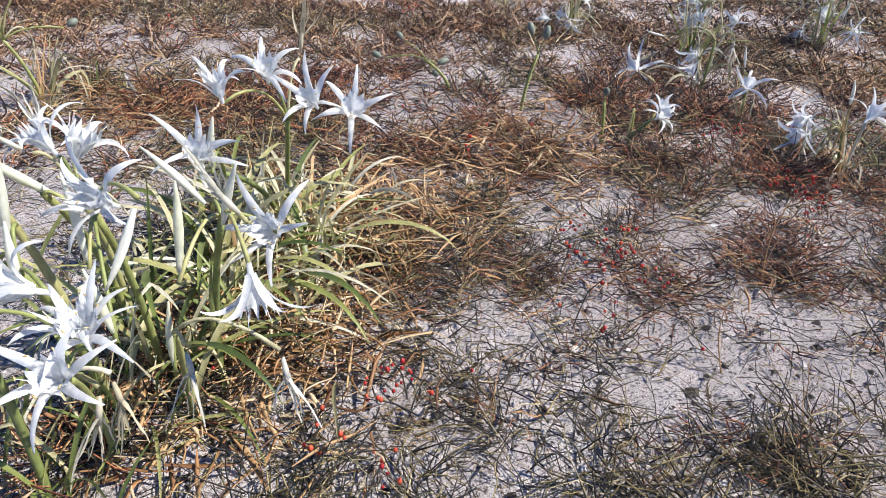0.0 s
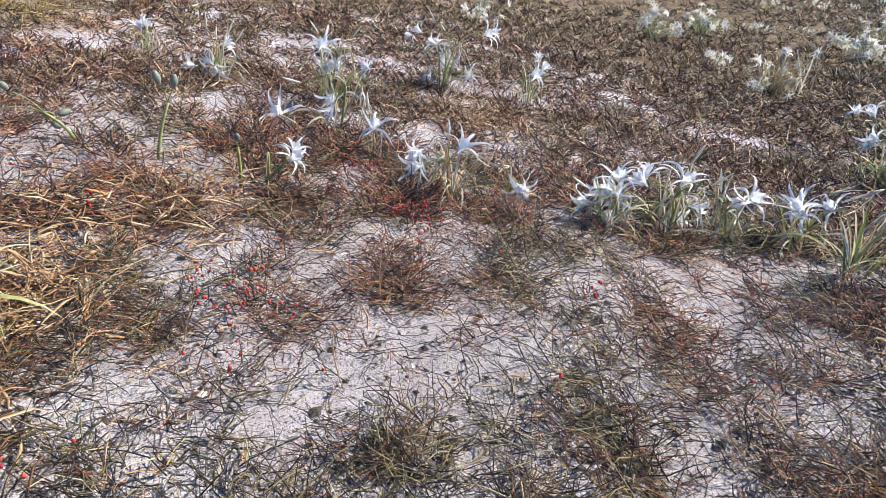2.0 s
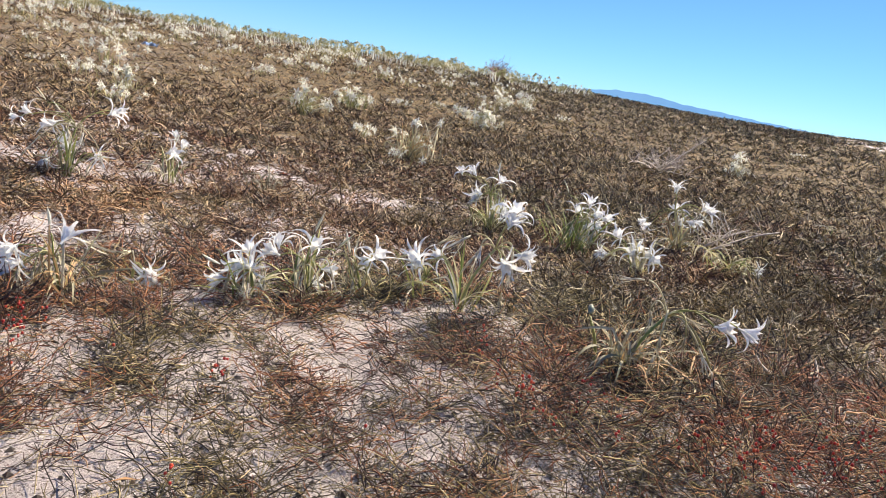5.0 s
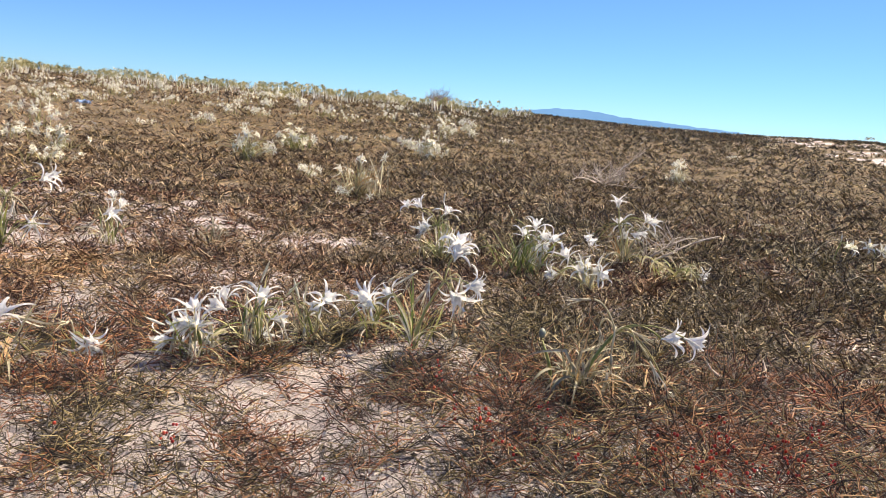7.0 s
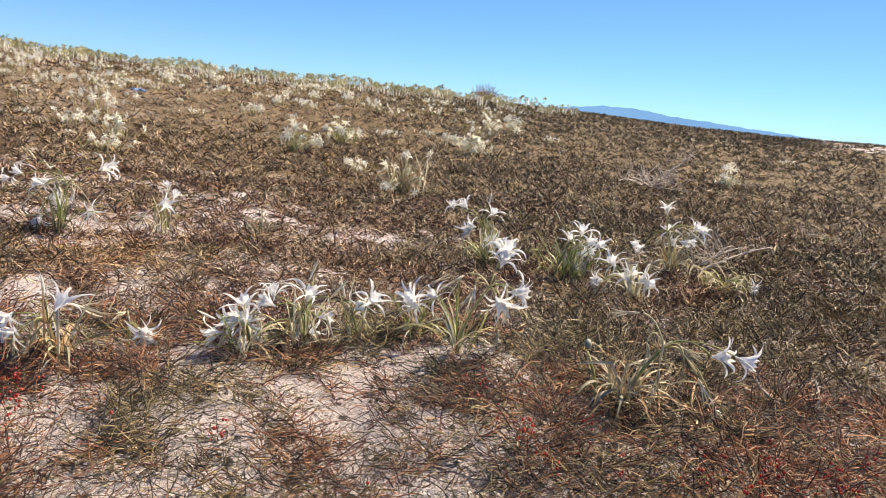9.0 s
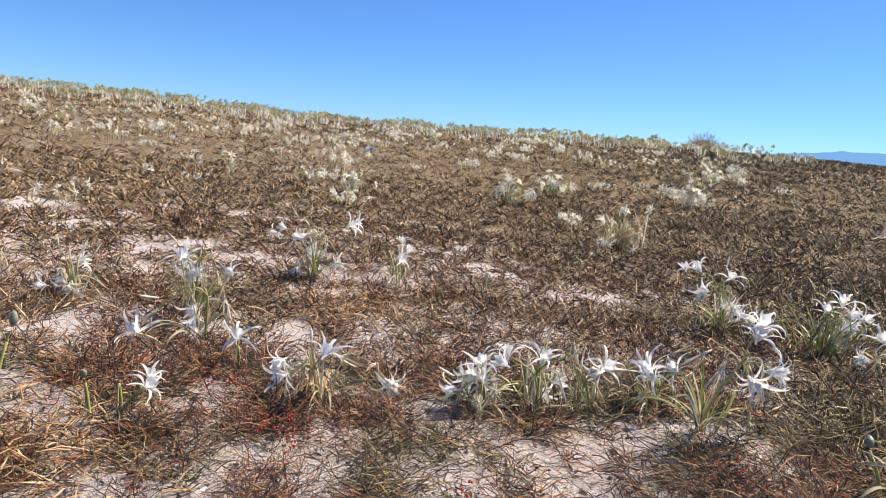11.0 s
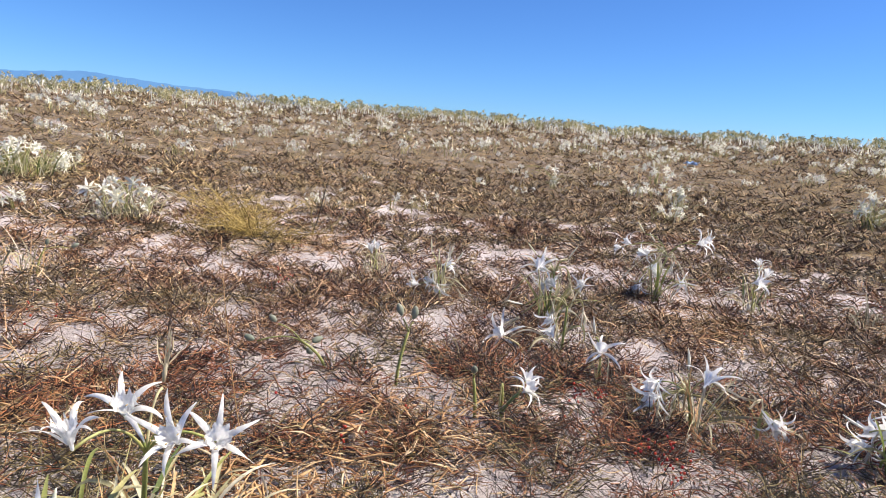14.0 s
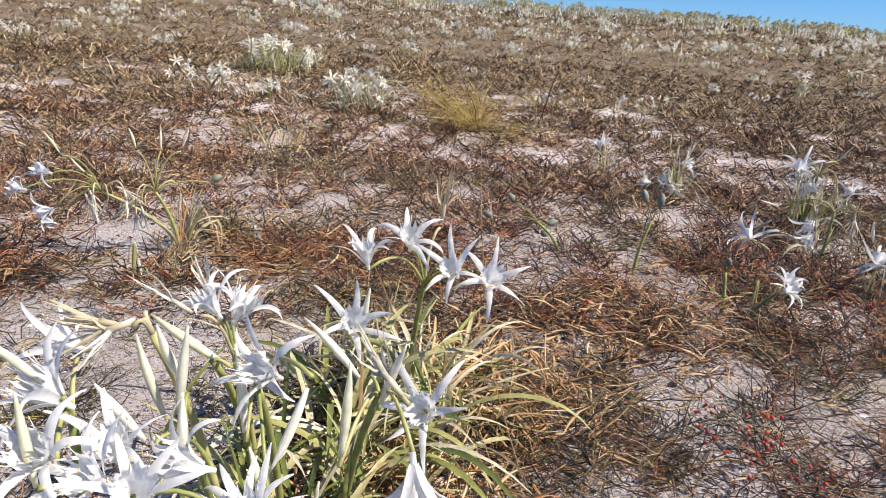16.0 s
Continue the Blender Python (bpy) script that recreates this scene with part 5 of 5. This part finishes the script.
lily(61, (-2.995, 9.27), [((-2.992, 9.271, 0.151), [("open", -2.843, 9.315, 0.262), ("open", -2.901, 9.302, 0.086), ("wilt", -2.957, 9.301, 0.096), ("open", -2.822, 9.311, 0.075), ("open", -2.826, 9.309, 0.114), ("open", -3.067, 9.259, 0.296)])], 40, 0.34, ("pale", "pale", "green"), ("up", "arch"), size=1.1, spread=0.13, label="pale sea daffodil clump with cream-white flowers", extra=1)
lily(62, (-2.984, 9.83), [((-2.981, 9.831, 0.184), [("wilt", -2.844, 9.896, 0.263), ("open", -2.806, 9.86, 0.284), ("wilt", -3.066, 9.835, 0.18), ("open", -2.81, 9.863, 0.171)])], 40, 0.34, ("pale", "pale", "green"), ("up", "arch"), size=1.1, spread=0.13, label="pale sea daffodil clump with cream-white flowers", extra=1)
lily(63, (-3.611, 10.168), [((-3.607, 10.169, 0.202), [("wilt", -3.679, 10.141, 0.265), ("open", -3.565, 10.171, 0.301), ("open", -3.683, 10.169, 0.321), ("wilt", -3.534, 10.193, 0.161), ("wilt", -3.524, 10.171, 0.129), ("open", -3.441, 10.24, 0.213)])], 40, 0.34, ("pale", "pale", "green"), ("up", "arch"), size=1.1, spread=0.13, label="pale sea daffodil clump with cream-white flowers", extra=1)
lily(64, (-1.56, 6.031), [((-1.56, 6.031, 0.148), [("wilt", -1.692, 5.996, 0.207), ("wilt", -1.596, 6.03, 0.215), ("wilt", -1.683, 5.994, 0.143), ("wilt", -1.671, 6.029, 0.148), ("wilt", -1.596, 5.992, 0.168), ("wilt", -1.489, 6.077, 0.14)])], 22, 0.26, ("grey", "pale"), ("up", "arch"), size=1.1, spread=0.08, label="sea daffodil with a flat head of white flowers on dark stems", extra=3)
lily(65, (-1.258, 6.3), [((-1.26, 6.299, 0.165), [("wilt", -1.149, 6.313, 0.154), ("wilt", -1.346, 6.27, 0.199), ("wilt", -1.136, 6.341, 0.187), ("wilt", -1.316, 6.286, 0.178), ("wilt", -1.17, 6.317, 0.219), ("wilt", -1.108, 6.328, 0.17)])], 22, 0.26, ("grey", "pale"), ("up", "arch"), size=1.1, spread=0.08, label="sea daffodil with a flat head of white flowers on dark stems", extra=3)

lily(66, (5.60, -0.40), [((5.62, -0.44, 0.24), [("bud", 5.62, -0.44, 0.27, 0.0, 0.0, 1.0), ("wilt", 5.60, -0.30, 0.16, 0.0, 0.4, -0.9), ("open", 5.64, -0.50, 0.22, 0.0, -0.5, 0.5)])], 6, 0.20, ("grey", "straw"), ("arch", "lax"), label="solitary sea daffodil with a hooked faded stalk")
lily(67, (6.20, -0.72), [((6.20, -0.70, 0.16), [("open", 6.18, -0.66, 0.18, -0.5, -0.3, 0.4), ("open", 6.22, -0.76, 0.15, -0.6, -0.4, 0.2)])], 7, 0.18, ("grey", "pale"), ("arch", "lax"), label="small sea daffodil with two white flowers in dark scrub")
lily(68, (6.90, 0.06), [((6.90, 0.06, 0.14), [("wilt", 6.88, 0.0, 0.15, -0.3, -0.6, 0.2), ("wilt", 6.92, 0.14, 0.16, -0.4, 0.6, 0.1)])], 16, 0.24, ("straw", "pale"), ("arch", "lax"), spread=0.10, label="bleached dry sea daffodil leaves in dark scrub")


# ---- lilies further up the dune ----
def clump_template(seed, leaves, flowers, tall):
    """A distant clump: foliage and flowers, each one mesh."""
    rs = np.random.RandomState(seed)
    plant = new("sea_daffodil")
    pieces = []
    for k in range(leaves):
        m = pose(rs.normal(0, 0.19), rs.normal(0, 0.19), 0, 0, 0, rs.uniform(0, 360)) @ Matrix.Scale(tall / 0.3 * rs.uniform(0.7, 1.3), 4)
        pieces.append((FAR_LEAVES[rs.randint(14)], m))
    tagged(part("foliage", join("foliage", pieces, FAR_PALE), plant), kind="stuff")
    pieces = []
    for k in range(flowers):
        way = Vector((rs.normal(0, 1), rs.normal(0, 1), rs.uniform(-0.2, 1.0))).normalized()
        at = Vector((rs.normal(0, 0.20), rs.normal(0, 0.20), tall * rs.uniform(0.5, 1.15)))
        pieces.append((SIMPLE[rs.randint(6)], facing(at, way, rs.uniform(0, 360), rs.uniform(1.0, 1.5))))
    tagged(part("blossom", join("blossom", pieces, FAR_WHITE), plant), kind="stuff")
    return tagged(plant, "distant clump of sea daffodils with pale leaves and white flowers", "flower plant", "sea daffodils on the dune")


fr = np.random.RandomState(91)


def lily_field(x, y):
    """How many lilies grow at a place up the dune."""
    r, b = np.hypot(x, y), np.degrees(np.arctan2(x, y))
    d = smooth_step((69 - b) / 12) * (0.10 + 0.12 * smooth_step((34 - b) / 12) + 1.0 * smooth_step((r - 11) / 14)) + 0.02
    return d * np.clip(0.40 + 0.8 * waves(x, y, 41, 2.2) + 0.7 * waves(x, y, 42, 0.8), 0.03, 1)


spots = []
x, y = scatter(fr, 9000, 6.5, 35.5, -38, 96)
chance = fr.uniform(0, 1, 9000) < lily_field(x, y)
for px, py in zip(x[chance], y[chance]):
    if len(spots) < 740 and all((px - a) ** 2 + (py - b) ** 2 > 0.16 for a, b in spots):
        spots.append((float(px), float(py)))
spots.sort(key=lambda p: p[0] ** 2 + p[1] ** 2)
templates = [clump_template(200 + k, 11 + k, 8 + 3 * (k % 4), 0.24 + 0.03 * (k % 3)) for k in range(8)]


def spot_pose(rs, x, y):
    return pose(x, y, float(ground_z(x, y)) - 0.01, 0, 0, rs.uniform(0, 360)) @ Matrix.Scale(rs.uniform(0.45, 0.85) if math.hypot(x, y) < 11 else rs.uniform(0.7, 1.5), 4)


for k, (px, py) in enumerate(spots[:290]):
    m = spot_pose(fr, px, py)
    if k < 8:
        templates[k].matrix_basis = m
    else:
        copy_thing(templates[k % 8], m)
# the hundreds beyond them, seen as pale flecks below the crest
leafy, white = [], []
for k, (px, py) in enumerate(spots[290:]):
    m = spot_pose(fr, px, py)
    foliage, blooms = templates[k % 8].children
    leafy.append((foliage.data, m))
    white.append((blooms.data, m))


def join_fast(name, pieces, mat):
    vs, fs, base = [], [], 0
    for me, m in pieces:
        co = np.empty(len(me.vertices) * 3, np.float32)
        me.vertices.foreach_get("co", co)
        a = np.array(m)
        vs.append(co.reshape(-1, 3) @ a[:3, :3].T + a[:3, 3])
        fs.append([tuple(i + base for i in p.vertices) for p in me.polygons])
        base += len(me.vertices)
    return mesh_of(name, np.concatenate(vs), [f for some in fs for f in some], mat)


field = tagged(new("lily_field", join_fast("lily_field", leafy, FAR_PALE)), "hundreds of distant sea daffodils on the dune crest", "flower field", kind="stuff")
tagged(part("blossom", join_fast("blossom", white, FAR_WHITE), field), "creamy white flowers", kind="stuff")


# ---- shrubs ----
def twig_shrub(name, seed, x, y, high, wide, count, radius, mat, label, upright=0.5):
    """A small shrub: main limbs that fork into many thin twigs."""
    rs = np.random.RandomState(seed)
    shrub = new(name)
    shrub.location = (x, y, float(ground_z(x, y)) - 0.01)
    n = max(5, count // (14 if upright > 0 else 50))
    a = rs.uniform(0, 6.283, n)
    L = np.hypot(high, wide * 0.5) * rs.uniform(0.55, 1.0, n)
    v, q, pts = twigs(rs, np.stack([rs.normal(0, 0.02, n), rs.normal(0, 0.02, n), np.zeros(n)], -1), a, rs.uniform(upright, upright + 0.8, n), L, rs.normal(-0.3, 0.3, n), rs.normal(0, 0.5, n), np.full(n, radius * 2.4), 6)
    tagged(part("branchwork", quads_mesh("branchwork", v, q, mat), shrub), kind="stuff")
    which, where = rs.randint(0, n, count), rs.randint(1, 6, count)
    start = pts[which, where] + rs.normal(0, 0.05 * wide if upright <= 0 else 0.0001, (count, 3)) * [1, 1, 0.3]
    v, q, _ = twigs(rs, start, rs.uniform(0, 6.283, count), rs.uniform(upright - 0.5, 1.3, count), high * rs.uniform(0.2, 0.55, count), rs.normal(0, 0.4, count), rs.normal(0, 0.7, count), radius * rs.uniform(0.6, 1.1, count), 4)
    v[:, 2] = np.maximum(v[:, 2], 0.002)
    tagged(part("twig_crown", quads_mesh("twig_crown", v, q, mat), shrub), kind="stuff")
    return tagged(shrub, label, "shrub")


def plastic_scrap(x, y):
    """A crumpled sheet caught in the scrub."""
    rs = np.random.RandomState(77)
    n, verts, faces = 7, [], []
    for i in range(n):
        for j in range(n):
            verts.append((0.05 * (i - 3) + rs.normal(0, 0.012), 0.04 * (j - 3) + rs.normal(0, 0.012), 0.07 + rs.normal(0, 0.035)))
    for i in range(n - 1):
        for j in range(n - 1):
            a = i * n + j
            faces.append((a, a + n, a + n + 1, a + 1))
    ob = new("plastic_scrap", mesh_of("plastic_scrap", verts, faces, SCRAP, False))
    ob.modifiers.new("sheet", "SOLIDIFY").thickness = 0.002
    ob.location = (x, y, float(ground_z(x, y)))
    return tagged(ob, "crumpled pale blue plastic scrap lying in dry scrub", "litter")


def grass_stalk(seed, base, tip):
    """One long dry grass stalk with a short blade."""
    rs = np.random.RandomState(seed)
    foot = Vector((base[0], base[1], float(ground_z(base[0], base[1])) - 0.004))
    stalk = new("grass_stalk")
    stalk.location = foot
    top = Vector(tip) - foot
    pts = bow(Vector((0, 0, 0)), top, top * 0.5 + Vector((rs.normal(0, 0.02), rs.normal(0, 0.02), 0.02)), 12)
    part("stem", tube("stem", pts, [0.0014 - 0.0007 * k / 11 for k in range(12)], STRAW, 6), stalk)
    part("blade", LEAF_BANK["straw", "up"][seed % 7], stalk, Matrix.Translation(pts[2]) @ pose(0, 0, 0, 0, 0, rs.uniform(0, 360)) @ Matrix.Scale(0.25, 4))
    return tagged(stalk, "single thin dry grass stalk rising from the sand", "grass")

twig_shrub("low_shrub", 301, -0.34, 5.50, 0.24, 1.5, 1500, 0.0026, BROOM, "yellow-ochre twiggy shrub on the sand", 0.0)
twig_shrub("dead_shrub", 305, 0.12, 5.75, 0.42, 1.1, 34, 0.0030, TWIG_DRY, "sparse brown dead twigs arching over sand", 0.3)
twig_shrub("dead_shrub", 302, 10.17, 2.54, 0.60, 1.3, 130, 0.0062, DEADWOOD, "bare bleached dead shrub with forked twigs", 0.15)
twig_shrub("dead_shrub", 304, 4.25, 0.72, 0.36, 1.2, 90, 0.0036, DEADWOOD, "small bleached dead shrub among sea daffodils", 0.15)
twig_shrub("dead_shrub", 306, 2.45, -0.13, 0.12, 0.30, 9, 0.0030, DEADWOOD, "bleached forked dead twig on the scrub", 0.2)
twig_shrub("crest_bush", 303, 27.03, 15.17, 0.80, 1.3, 460, 0.0075, CREST, "reddish-brown bush standing on the dune crest", 0.35)
plastic_scrap(10.12, 15.40)
grass_stalk(400, (-0.208, 1.87), (-0.273, 1.87, 0.563))
grass_stalk(401, (-0.119, 1.141), (-0.211, 1.148, 0.207))
grass_stalk(402, (-0.277, 0.989), (-0.322, 0.977, 0.101))
grass_stalk(403, (-0.17, 1.116), (-0.22, 1.109, 0.099))
grass_stalk(404, (0.641, 1.24), (0.639, 1.24, 0.195))
grass_stalk(405, (0.449, 0.984), (0.425, 0.997, 0.102))
grass_stalk(406, (0.185, 1.197), (0.212, 1.185, 0.125))
